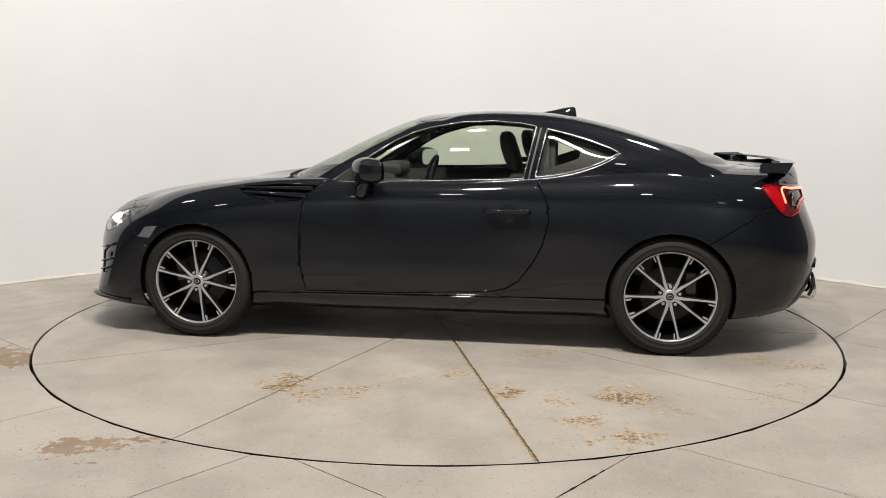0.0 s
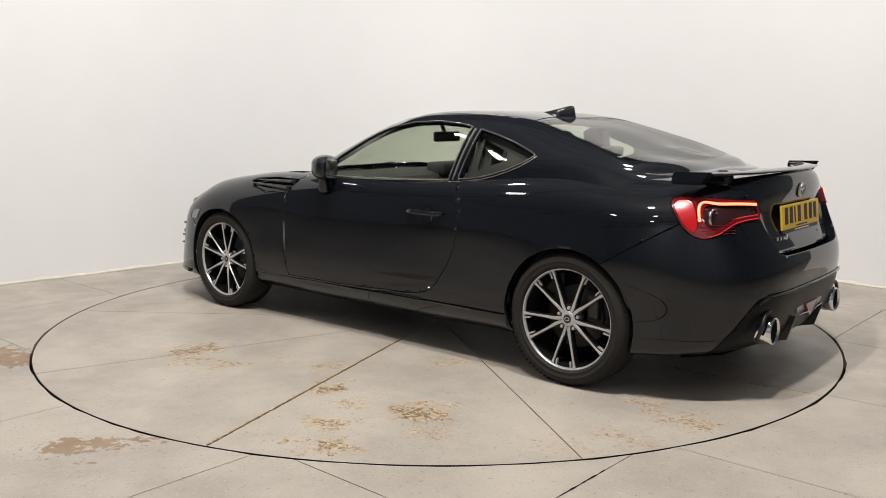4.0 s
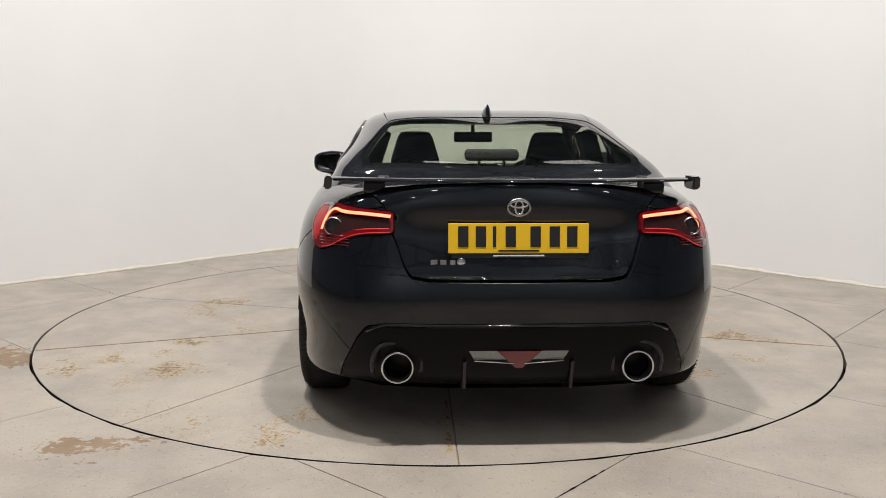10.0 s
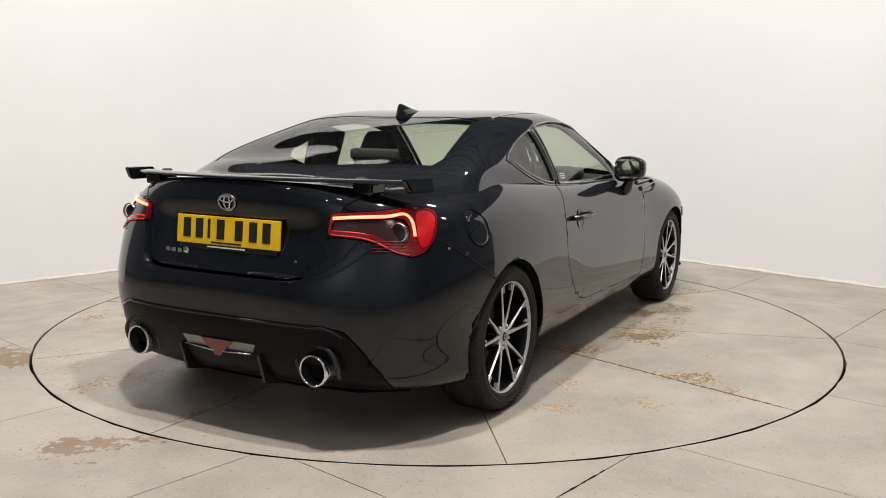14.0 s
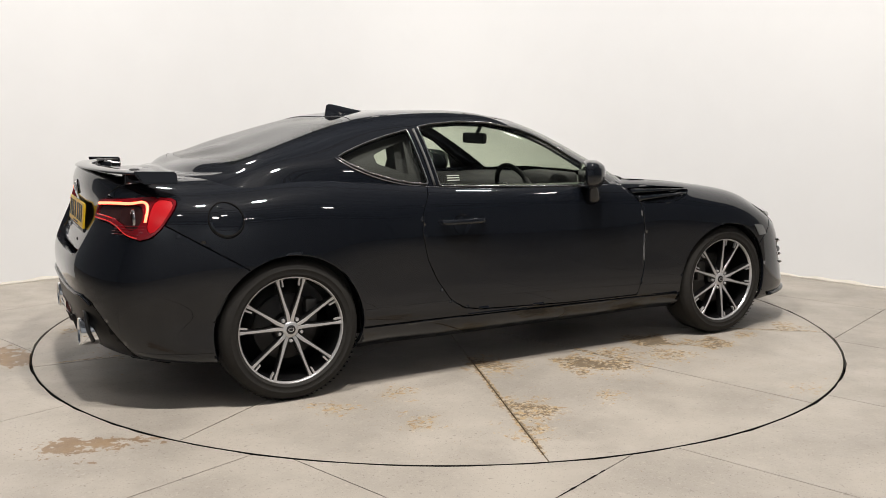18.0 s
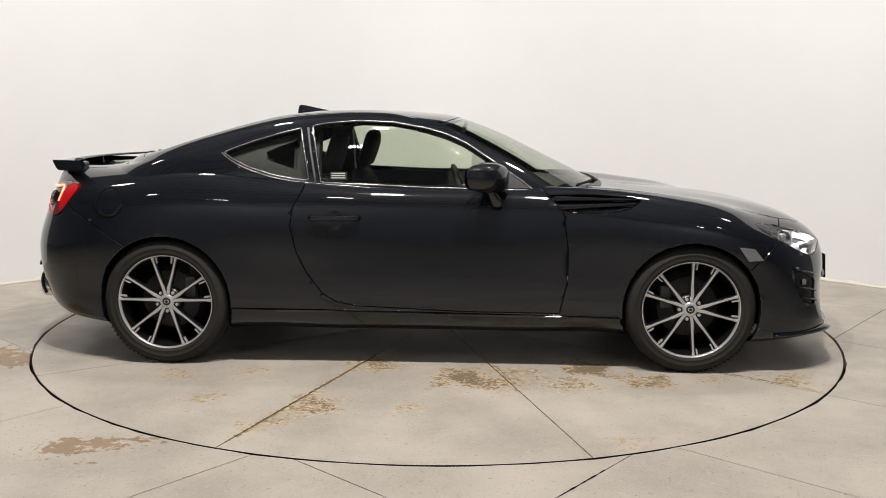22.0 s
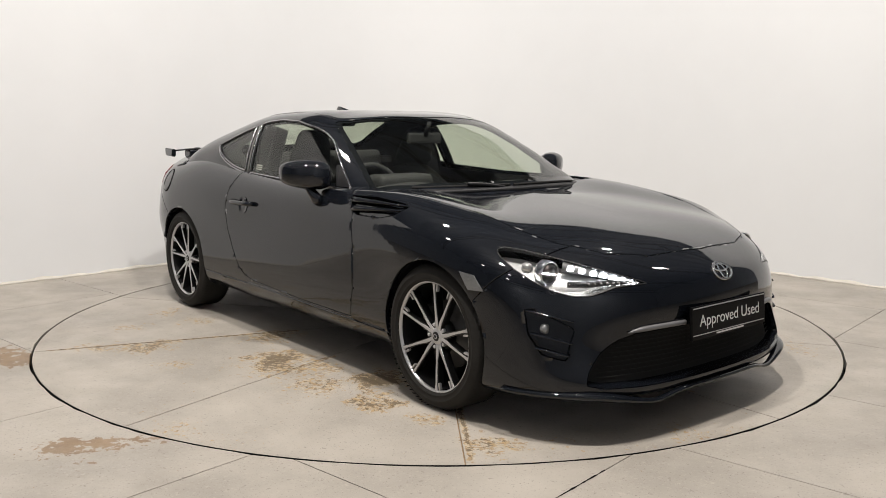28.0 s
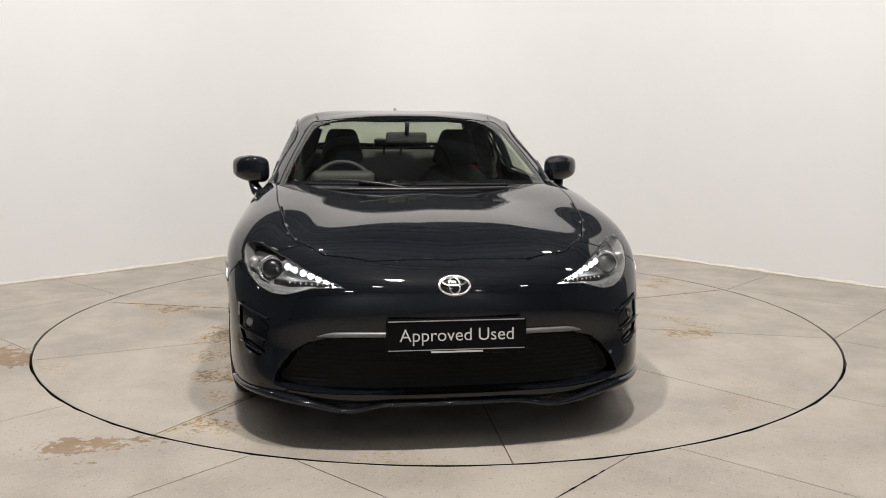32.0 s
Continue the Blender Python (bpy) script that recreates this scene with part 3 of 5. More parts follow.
CROWN = [(2.085, 0, 0.625), (2.033, 0.27, 0.635), (1.92, 0.53, 0.655), (1.725, 0.684, 0.684), (1.564, 0.783, 0.73), (1.28, 0.843, 0.763), (0.95, 0.842, 0.78), (0.6, 0.83, 0.8), (0.2, 0.824, 0.81), (-0.2, 0.825, 0.815), (-0.6, 0.828, 0.83), (-0.95, 0.837, 0.84), (-1.285, 0.838, 0.845), (-1.63, 0.804, 0.838), (-1.832, 0.744, 0.815), (-1.975, 0.553, 0.8), (-2.035, 0.28, 0.8), (-2.04, 0, 0.8)]
BELT = [(2.02, 0, 0.675), (1.967, 0.25, 0.685), (1.86, 0.49, 0.71), (1.667, 0.645, 0.735), (1.52, 0.708, 0.782), (1.27, 0.752, 0.825), (0.95, 0.772, 0.856), (0.6, 0.772, 0.872), (0.2, 0.772, 0.876), (-0.2, 0.77, 0.882), (-0.6, 0.766, 0.905), (-0.95, 0.758, 0.935), (-1.285, 0.757, 0.938), (-1.62, 0.706, 0.923), (-1.79, 0.67, 0.912), (-1.93, 0.52, 0.925), (-2.005, 0.27, 0.94), (-2.015, 0, 0.945)]
INNER = [(1.86, 0, 0.745), (1.8, 0.2, 0.76), (1.67, 0.34, 0.784), (1.5, 0.42, 0.8), (1.33, 0.46, 0.821), (1.13, 0.47, 0.843), (0.92, 0.47, 0.868), (0.6, 0.47, 0.885), (0.2, 0.47, 0.885), (-0.2, 0.47, 0.885), (-0.6, 0.47, 0.9), (-0.95, 0.47, 0.93), (-1.285, 0.48, 0.955), (-1.6, 0.45, 0.965), (-1.73, 0.42, 0.963), (-1.85, 0.32, 0.96), (-1.93, 0.17, 0.958), (-1.96, 0, 0.957)]
CENTRE = [(1.72, 0, 0.779), (1.62, 0, 0.795), (1.46, 0, 0.816), (1.29, 0, 0.832), (1.12, 0, 0.848), (1.0, 0, 0.858), (0.88, 0, 0.868), (0.6, 0, 0.89), (0.2, 0, 0.89), (-0.2, 0, 0.89), (-0.6, 0, 0.91), (-0.95, 0, 0.94), (-1.285, 0, 0.97), (-1.57, 0, 0.982), (-1.66, 0, 0.977), (-1.75, 0, 0.972), (-1.84, 0, 0.967), (-1.9, 0, 0.963)]
# character lines of the cabin
G_BASE = [(1.0, 0, 0.83), (0.97, 0.3, 0.83), (0.86, 0.57, 0.82), (0.7, 0.73, 0.81), (0.54, 0.785, 0.8), (0.15, 0.795, 0.8), (-0.3, 0.795, 0.8), (-0.65, 0.775, 0.82), (-0.95, 0.782, 0.84), (-1.25, 0.79, 0.86), (-1.58, 0.75, 0.87), (-1.73, 0.5, 0.89), (-1.79, 0, 0.91)]
G_BELT = [(0.91, 0, 0.878), (0.88, 0.3, 0.878), (0.78, 0.55, 0.876), (0.63, 0.705, 0.873), (0.49, 0.758, 0.874), (0.15, 0.764, 0.88), (-0.3, 0.764, 0.89), (-0.65, 0.76, 0.91), (-0.95, 0.759, 0.935), (-1.25, 0.749, 0.952), (-1.53, 0.688, 0.945), (-1.67, 0.46, 0.955), (-1.71, 0, 0.962)]
G_GLASS = [(0.62, 0, 1.02), (0.59, 0.285, 1.02), (0.51, 0.515, 1.02), (0.38, 0.645, 1.02), (0.27, 0.697, 1.02), (0.1, 0.712, 1.025), (-0.3, 0.716, 1.03), (-0.65, 0.715, 1.035), (-0.95, 0.715, 1.035), (-1.25, 0.695, 1.032), (-1.48, 0.631, 0.99), (-1.61, 0.43, 0.975), (-1.65, 0, 0.985)]
G_TOP = [(0.365, 0, 1.142), (0.34, 0.27, 1.14), (0.28, 0.475, 1.135), (0.17, 0.592, 1.128), (0.09, 0.635, 1.13), (-0.03, 0.652, 1.15), (-0.3, 0.652, 1.17), (-0.65, 0.645, 1.158), (-0.95, 0.632, 1.125), (-1.25, 0.616, 1.08), (-1.45, 0.568, 1.025), (-1.56, 0.41, 1.013), (-1.6, 0, 1.003)]
G_RAIL = [(0.195, 0, 1.207), (0.175, 0.25, 1.205), (0.12, 0.44, 1.198), (0.035, 0.535, 1.195), (-0.025, 0.563, 1.2), (-0.11, 0.575, 1.219), (-0.3, 0.575, 1.233), (-0.65, 0.562, 1.22), (-0.94, 0.545, 1.175), (-1.21, 0.525, 1.11), (-1.41, 0.47, 1.05), (-1.51, 0.34, 1.033), (-1.55, 0, 1.022)]
G_ROOF = [(0.04, 0, 1.243), (0.02, 0.15, 1.243), (-0.04, 0.24, 1.245), (-0.12, 0.28, 1.251), (-0.16, 0.295, 1.255), (-0.25, 0.3, 1.259), (-0.36, 0.3, 1.262), (-0.65, 0.3, 1.249), (-0.92, 0.3, 1.203), (-1.16, 0.29, 1.133), (-1.36, 0.27, 1.066), (-1.46, 0.2, 1.044), (-1.5, 0, 1.045)]
G_CROWN = [(-0.1, 0, 1.254), (-0.13, 0, 1.257), (-0.19, 0, 1.26), (-0.26, 0, 1.262), (-0.3, 0, 1.263), (-0.35, 0, 1.263), (-0.45, 0, 1.261), (-0.66, 0, 1.247), (-0.89, 0, 1.208), (-1.1, 0, 1.159), (-1.29, 0, 1.097), (-1.39, 0, 1.074), (-1.45, 0, 1.06)]

NOSE = lambda V: V[:, 0] > 1.2
TAIL = lambda V: V[:, 0] < -1.2
HEADLIGHT = [(.395, .602), (.45, .598), (.52, .593), (.57, .576), (.62, .562), (.67, .562), (.72, .580), (.758, .612), (.784, .650), (.792, .686), (.784, .711), (.756, .723), (.705, .714), (.62, .683), (.52, .645), (.44, .618)]
TAILLIGHT = [(.460, .876), (.60, .884), (.72, .892), (.82, .893), (.895, .887), (.922, .876), (.926, .855), (.918, .826), (.888, .776), (.835, .738), (.77, .725), (.715, .732), (.665, .756), (.625, .776), (.58, .788), (.46, .798)]
DOOR = [(.560, .895), (.600, .845), (.665, .775), (.690, .60), (.690, .446), (.655, .284), (.20, .286), (-.334, .308), (-.43, .326), (-.50, .370), (-.575, .47), (-.625, .57), (-.655, .70), (-.642, .79), (-.60, .87), (-.58, .93)]
VENT = [(.600, .856), (.640, .800), (.700, .776), (.880, .776), (.98, .798), (1.045, .836), (1.00, .846), (.80, .860)]
GRILLE = [(0, .218), (.45, .216), (.60, .220), (.668, .236), (.650, .285), (.60, .350), (.54, .392), (.46, .413), (.28, .424), (0, .426), (-.3, .426), (-.3, .235)]
FOG = [(.800, .515), (.735, .478), (.680, .440), (.700, .385), (.715, .325), (.775, .345), (.800, .42)]
BOOT_EDGE = [(0, .632), (.33, .634), (.40, .645), (.425, .69), (.465, .800), (.50, .90), (.56, .95), (.60, 1.2), (-.3, 1.2), (-.3, .632)]
DIFFUSER = [(0, .474), (.50, .474), (.56, .462), (.60, .41), (.655, .29), (.70, .1), (-.3, .1), (-.3, .474)]
BONNET = [(1.985, 0), (1.955, .30), (1.88, .47), (1.72, .585), (1.55, .635), (1.2, .68), (.80, .705), (.4, .7), (.4, -.3), (1.985, -.3)]


def around(points):
    """Outline read on a strip that wraps from the tail round the corner to the flank."""
    g = outline(points, 0, 1)

    def f(V):
        w = V[:, 1] + np.maximum(0, V[:, 0] + 1.90)
        return g(np.stack([w, V[:, 2]], 1))
    return f


def arch(x, r):
    return lambda V: np.hypot(V[:, 0] - x, V[:, 2] - TYRE_R) - r


def build_body():
    V, F = loft([UNDER, SILL, LOWER, MIDDLE, SHOULDER, CROWN, BELT, INNER, CENTRE], 300, 104, 7.0)
    T = [()] * len(F)
    side = lambda V: V[:, 1] > 0.60
    cuts = [
        (arch(AXLE, .327), side), (arch(-AXLE, .330), side),                                     # 0, 1
        (outline([(.80, -.3), (.80, .71), (-1.42, .71), (-1.42, -.3)], 0, 1), lambda V: V[:, 2] > .84),  # 2 cabin opening
        (outline(HEADLIGHT, 1, 2), NOSE),                                                        # 3
        (around(TAILLIGHT), TAIL),                                                               # 4
        (outline(DOOR, 0, 2), side),                                                             # 5
        (outline(VENT, 0, 2), side),                                                             # 6
        (outline(GRILLE, 1, 2), lambda V: V[:, 0] > 1.6),                                        # 7
        (outline(FOG, 1, 2), lambda V: V[:, 0] > 1.6),                                           # 8
        (outline(BOOT_EDGE, 1, 2), lambda V: V[:, 0] < -1.55),                                   # 9
        (outline(DIFFUSER, 1, 2), lambda V: V[:, 0] < -1.75),                                    # 10
        (outline(BONNET, 0, 1), lambda V: (V[:, 2] > .60) & (V[:, 0] > .5)),                     # 11
        (lambda V: (V[:, 2] - .70) - (V[:, 0] - 1.74) * 1.0, lambda V: V[:, 0] > 1.3),  # 12 wing and bumper seam
        (lambda V: V[:, 2] - (.741 - (V[:, 0] + 1.71) * .61), lambda V: (V[:, 0] < -1.3)),       # 13 rear bumper seam
        (lambda V: V[:, 2] - (.279 - .012 * V[:, 0]), lambda V: (np.abs(V[:, 0]) < 1.2)),        # 14 side skirt
    ]
    for g, w in cuts:
        V, F, T = cut(V, F, g, T, w)
    C = np.array([V[f].mean(0) for f in F])
    groups = {}
    for f, t, c in zip(F, T, C):
        x, y, z = c
        if t[0] < 0 or t[1] < 0 or (t[2] < 0 and z > .84):
            continue
        if t[3] < 0:
            name = "headlight"
        elif t[4] < 0:
            name = "tail_light"
        elif t[7] < 0:
            name = "grille"
        elif t[8] < 0:
            name = "fog"
        elif t[11] < 0:
            name = "bonnet"
        elif t[6] < 0:
            name = "vent"
        elif t[5] < 0:
            name = "door"
        elif x > 1.3 and t[12] < 0:
            name = "front_bumper"
        elif x > .5 and (t[14] > 0 or x > 1.2):
            name = "front_wing"
        elif t[14] < 0 and abs(x) < 1.2:
            name = "side_skirt"
        elif x < -1.6 and t[10] < 0:
            name = "diffuser"
        elif x < -1.55 and t[9] < 0 and z > .60:
            name = "boot_lid"
        elif x < -1.3 and t[13] < 0:
            name = "rear_bumper"
        else:
            name = "rear_quarter"
        groups.setdefault(name, []).append(f)
    made = {}
    for name, faces in groups.items():
        W, Q = compact(V, faces)
        made[name] = (W, Q)
    return made


M_DIFF = plain("satin_black_plastic", (0.0035, 0.0035, 0.004), 0.34, grain=0.2, scale=90)
M_DIFF.node_tree.nodes["Principled BSDF"].inputs["Specular IOR Level"].default_value = 0.12
BODY = build_body()
for name in ("bonnet", "front_bumper", "boot_lid", "rear_bumper", "diffuser"):
    W, Q = weld_halves(*BODY[name])
    if name == "boot_lid":
        step = lambda v, a, b: np.clip((v - a) / (b - a), 0, 1) ** 2 * (3 - 2 * np.clip((v - a) / (b - a), 0, 1))
        W[:, 0] += .040 * step(-W[:, 0], 1.85, 1.95) * (1 - step(W[:, 2], .78, .92)) * (1 - .5 * step(np.abs(W[:, 1]), .36, .47))
    W, Q = flange(W, Q, 0.0014, 0.06 if name == "rear_bumper" else 0.016, bevel=0.0022)
    part(name, W, Q, M_DIFF if name == "diffuser" else M_PAINT, CAR, "satin black lower diffuser panel" if name == "diffuser" else "")
DOORS = {}
for name in ("front_wing", "door", "rear_quarter", "side_skirt"):
    for s in (1, -1):
        W, Q = BODY[name] if s > 0 else mirror(*BODY[name])
        W, Q = flange(W, Q, 0.0014, 0.018, bevel=0.0055 if name == "side_skirt" else 0.0022)
        ob = part(name, W, Q, M_PAINT, CAR)
        if name == "door":
            DOORS[s] = ob

WINDSCREEN = [(.145, -.3), (.145, 0), (.125, .30), (.085, .47), (.035, .530), (.14, .572), (.37, .636), (.60, .700), (.645, .712), (.76, .55), (.85, .28), (.875, 0), (.875, -.3)]
REARGLASS = [(-.80, -.3), (-.80, 0), (-.815, .30), (-.85, .485), (-.92, .512), (-1.15, .565), (-1.36, .612), (-1.46, .595), (-1.53, .40), (-1.57, .2), (-1.58, 0), (-1.58, -.3)]
SIDEGLASS = [(.525, .872), (.47, .915), (.364, .985), (.195, 1.094), (.10, 1.136), (0, 1.166), (-.175, 1.196), (-.35, 1.202), (-.50, 1.190), (-.575, 1.176), (-.515, .902), (0, .882)]
QUARTER = [(-.632, 1.163), (-.75, 1.135), (-.86, 1.102), (-.97, 1.062), (-1.008, 1.043), (-.96, 1.012), (-.87, .972), (-.75, .936), (-.66, .920), (-.575, .911)]
ROOF = [(.24, -.3), (.24, .2), (.08, .46), (.02, .510), (-.3, .53), (-.7, .515), (-.90, .497), (-.90, -.3)]


def build_cabin_shell():
    V, F = loft([G_BASE, G_BELT, G_GLASS, G_TOP, G_RAIL, G_ROOF, G_CROWN], 240, 80)
    T = [()] * len(F)
    for g, w in ((outline(WINDSCREEN, 0, 1), lambda V: V[:, 0] > -.1), (outline(REARGLASS, 0, 1), lambda V: V[:, 0] < -.6),
                 (outline(SIDEGLASS, 0, 2), lambda V: V[:, 1] > .55), (outline(QUARTER, 0, 2), lambda V: V[:, 1] > .55),
                 (outline(ROOF, 0, 1), lambda V: V[:, 2] > 1.1)):
        V, F, T = cut(V, F, g, T, w)
    groups = {}
    for f, t in zip(F, T):
        name = "pillars"
        for k, cand in ((0, "windscreen"), (1, "rear_window"), (2, "side_window"), (3, "quarter_window"), (4, "roof")):
            if t[k] < 0:
                name = cand
                break
        groups.setdefault(name, []).append(f)
    return {k: compact(V, f) for k, f in groups.items()}


SHELL = build_cabin_shell()
for name, shape in (("windscreen", WINDSCREEN), ("rear_window", REARGLASS)):
    V, F, T = cut(*SHELL[name], lambda V: outline(shape, 0, 1)(V) + (.024 if name == "windscreen" else .032), [()] * len(SHELL[name][1]))
    W, Q = weld_halves(*compact(V, [f for f, t in zip(F, T) if t[0] < 0]))
    ob = part(name, *flange(W, Q, 0.0, 0.003, -0.003), M_GLASS, CAR, "lightly tinted curved glass")
    ob.visible_shadow = False
    W, Q = weld_halves(*compact(V, [f for f, t in zip(F, T) if t[0] > 0]))
    part("glass_border", *flange(W, Q, 0.0005, 0.004, -0.0025), M_BORDER, ob, "black printed glass border")
W, Q = flange(*weld_halves(*SHELL["roof"]), 0.002, 0.02)
part("roof", W, Q, M_PAINT, CAR)
W, Q = flange(*weld_halves(*SHELL["pillars"]), 0.001, 0.03)
part("pillar_frame", W, Q, M_PAINT, CAR)
for s in (1, -1):
    for name in ("side_window", "quarter_window"):
        W, Q = SHELL[name] if s > 0 else mirror(*SHELL[name])
        W, Q = flange(W, Q, 0.001, 0.004, -0.003)
        ob = part(name, W, Q, M_GLASS, CAR, "lightly tinted glass")
        ob.visible_shadow = False


def inner_trim():
    """Dark lining inside the shell: round the quarter window and over the rear pillar, with an opening for the light."""
    V = np.concatenate([SHELL["pillars"][0], SHELL["quarter_window"][0]])
    n = len(SHELL["pillars"][0])
    F = [list(f) for f in SHELL["pillars"][1]] + [[i + n for i in f] for f in SHELL["quarter_window"][1]]
    T = [()] * len(F)
    V, F, T = cut(V, F, outline([(-.645, 1.125), (-.645, .965), (-.80, 1.02), (-.81, 1.06)], 0, 2), T, lambda V: V[:, 1] > .3)
    V, F, T = cut(V, F, outline([(-.585, 1.3), (-.585, .86), (-1.50, .86), (-1.50, 1.3)], 0, 2), T, lambda V: V[:, 1] > .3)
    keep = [f for f, t in zip(F, T) if t[0] > 0 and t[1] < 0 and V[f].mean(0)[1] > .42]
    W, Q = compact(V, keep)
    N = normals(W, Q)
    N[:, 2] *= .4
    return W - N * .055, Q


for s in (1, -1):
    part("pillar_trim", *(inner_trim() if s > 0 else mirror(*inner_trim())), M_CABIN, CAR)
    bm = box_bm((.13, .09, .36), (-.615, s * .625, 1.0), .01)
    bmesh.ops.rotate(bm, cent=(-.615, s * .66, .86), matrix=Matrix.Rotation(radians(18 * s), 3, "X"), verts=bm.verts)
    from_bm("pillar_lining", bm, M_CABIN, CAR)


# ---------- wheels ----------
def build_wheel(x, s, phase):
    """Ten thin machined spokes in pairs on a black rim, with tyre and brake; s is the side."""
    wheel = part("wheel", *lathe([(.060, -.03), (.212, -.045), (.214, -.15), (.20, -.16)], 60, "y"), M_RIMBLACK, CAR)
    prof = [(.228, .080), (.236, .090), (.245, .098), (.2475, .1015), (.2500, .0995), (.268, .104), (.2705, .1055), (.2735, .1035), (.288, .098), (.302, .086), (.310, .070), (.312, .05), (.3125, .0), (.312, -.05), (.310, -.07), (.302, -.09), (.27, -.104), (.214, -.09)]
    part("tyre", *lathe(prof, 72, "y"), M_TYRE, wheel)
    # tread blocks across the shoulder and three grooves
    V, F = [], []
    for i in range(84):
        a = 2 * math.pi * i / 84
        for side in (1, -1):
            w = 0.0125
            base = len(V)
            for da in (-w, w):
                for r, h in ((.3136, .046), (.3138, .074), (.3060, .0945)):
                    ang = a + da + (0.02 if h < .06 else 0)
                    V.append((r * math.cos(ang), h * side, r * math.sin(ang)))
            f = [(base, base + 1, base + 4, base + 3), (base + 1, base + 2, base + 5, base + 4)]
            F += f if side < 0 else [q[::-1] for q in f]
    tagged(part("tread", V, F, M_TYRE, wheel, smooth=False), "blocky tyre tread", kind="stuff")
    part("rim_lip", *lathe([(.226, .076), (.230, .086), (.2325, .0895), (.237, .0895), (.238, .080)], 72, "y"), M_SILVER, wheel)
    part("barrel", *lathe([(.223, .080), (.214, .03), (.208, -.10)], 60, "y"), M_RIMBLACK, wheel)
    for k in range(5):
        mid = radians(90 + phase + 72 * k)
        for d in (-1, 1):
            # each spoke leaves the hub beside its partner and runs out to the rim
            ks = [(.026, mid + d * radians(17), .0075, .066), (.045, mid + d * radians(10.5), .0080, .070), (.075, mid + d * radians(11.5), .0078, .074), (.11, mid + d * radians(13.8), .0060, .077), (.15, mid + d * radians(14.6), .0050, .080), (.205, mid + d * radians(15), .0052, .084), (.229, mid + d * radians(15), .0085, .086)]
            V, F = [], []
            for r, a, w, h in ks:
                c = Vector((r * math.cos(a), 0, r * math.sin(a)))
                t = Vector((-math.sin(a), 0, math.cos(a)))
                V += [c + t * -w + Vector((0, h - .003, 0)), c + t * (-w * .8) + Vector((0, h, 0)), c + t * (w * .8) + Vector((0, h, 0)), c + t * w + Vector((0, h - .003, 0))]
            for i in range(len(ks) - 1):
                for q in range(3):
                    F.append((4 * i + q, 4 * i + 4 + q, 4 * i + 5 + q, 4 * i + 1 + q))
            part("spoke_face", V, [f[::-1] for f in F], M_SILVER, wheel, smooth=False)
            # short silver spur beside the spoke's outer end
            V = []
            for r, off in ((.196, .0155), (.230, .0200)):
                a = mid + d * radians(15)
                c = Vector((r * math.cos(a), 0, r * math.sin(a)))
                t = Vector((-math.sin(a), 0, math.cos(a))) * -d
                for h in (.0835, .070):
                    V += [c + t * (off - .0032) + Vector((0, h, 0)), c + t * (off + .0040) + Vector((0, h, 0))]
            part("spur", V, [(0, 1, 5, 4) if d < 0 else (4, 5, 1, 0), (0, 2, 3, 1), (0, 4, 6, 2), (1, 3, 7, 5)], M_SILVER, wheel, smooth=False)
            V, F = [], []
            for r, a, w, h in ks:
                c = Vector((r * math.cos(a), 0, r * math.sin(a)))
                t = Vector((-math.sin(a), 0, math.cos(a)))
                V += [c + t * -(w + .0035) + Vector((0, h - .0045, 0)), c + t * (w + .0035) + Vector((0, h - .0045, 0)), c + t * (w + .002) + Vector((0, h - .038, 0)), c + t * -(w + .002) + Vector((0, h - .038, 0))]
            for i in range(len(ks) - 1):
                for q in range(4):
                    F.append((4 * i + q, 4 * i + 4 + q, 4 * i + 4 + (q + 1) % 4, 4 * i + (q + 1) % 4))
            part("spoke_body", V, [f[::-1] for f in F], M_RIMBLACK, wheel, smooth=False)
    part("hub", *lathe([(.0, .060), (.040, .060), (.058, .056), (.070, .046), (.074, .02)], 40, "y"), M_RIMBLACK, wheel)
    part("hub_face", *lathe([(.018, .0715), (.030, .0705), (.036, .066), (.038, .056)], 40, "y"), M_SILVER, wheel)
    part("hub_cap", *lathe([(.0, .0745), (.017, .0745), (.0205, .072), (.021, .060)], 32, "y"), M_BLACK, wheel)
    V, F = lathe([(.0095, .0748), (.0115, .0756), (.0128, .0748)], 24, "y")
    part("cap_badge", [(x, y, z * .72) for x, y, z in V], F, M_SILVER, wheel)
    for k in range(5):
        a = radians(54 + phase + 72 * k)
        V, F = lathe([(.0, .070), (.0065, .070), (.0085, .066), (.0085, .040)], 10, "y", (.052 * math.cos(a), 0, .050 * math.sin(a)))
        part("wheel_nut", V, F, M_SILVER, wheel, smooth=False)
    part("brake_disc", *lathe([(.05, .012), (.075, .012), (.078, .0), (.145, .0), (.147, -.02), (.07, -.02)], 48, "y"), M_DISC, wheel)
    bm = box_bm((.055, .06, .115), (.0, .0, .0), .012)
    cal = from_bm("brake_caliper", bm, M_DISC, wheel)
    ang = radians(155 if x > 0 else 150)
    cal.matrix_basis = pose(.125 * math.cos(ang) * (-1 if x > 0 else 1), .005, .125 * math.sin(ang), 0, 0, 0)
    wheel.matrix_basis = pose(x, s * .765, TYRE_R, 0, 0, 0 if s > 0 else 180)
    return wheel


for wx in (AXLE, -AXLE):
    for ws in (1, -1):
        build_wheel(wx, ws, {(1, 1): 12, (1, -1): 15.5, (-1, 1): 38, (-1, -1): 0}[(1 if wx > 0 else -1, ws)])
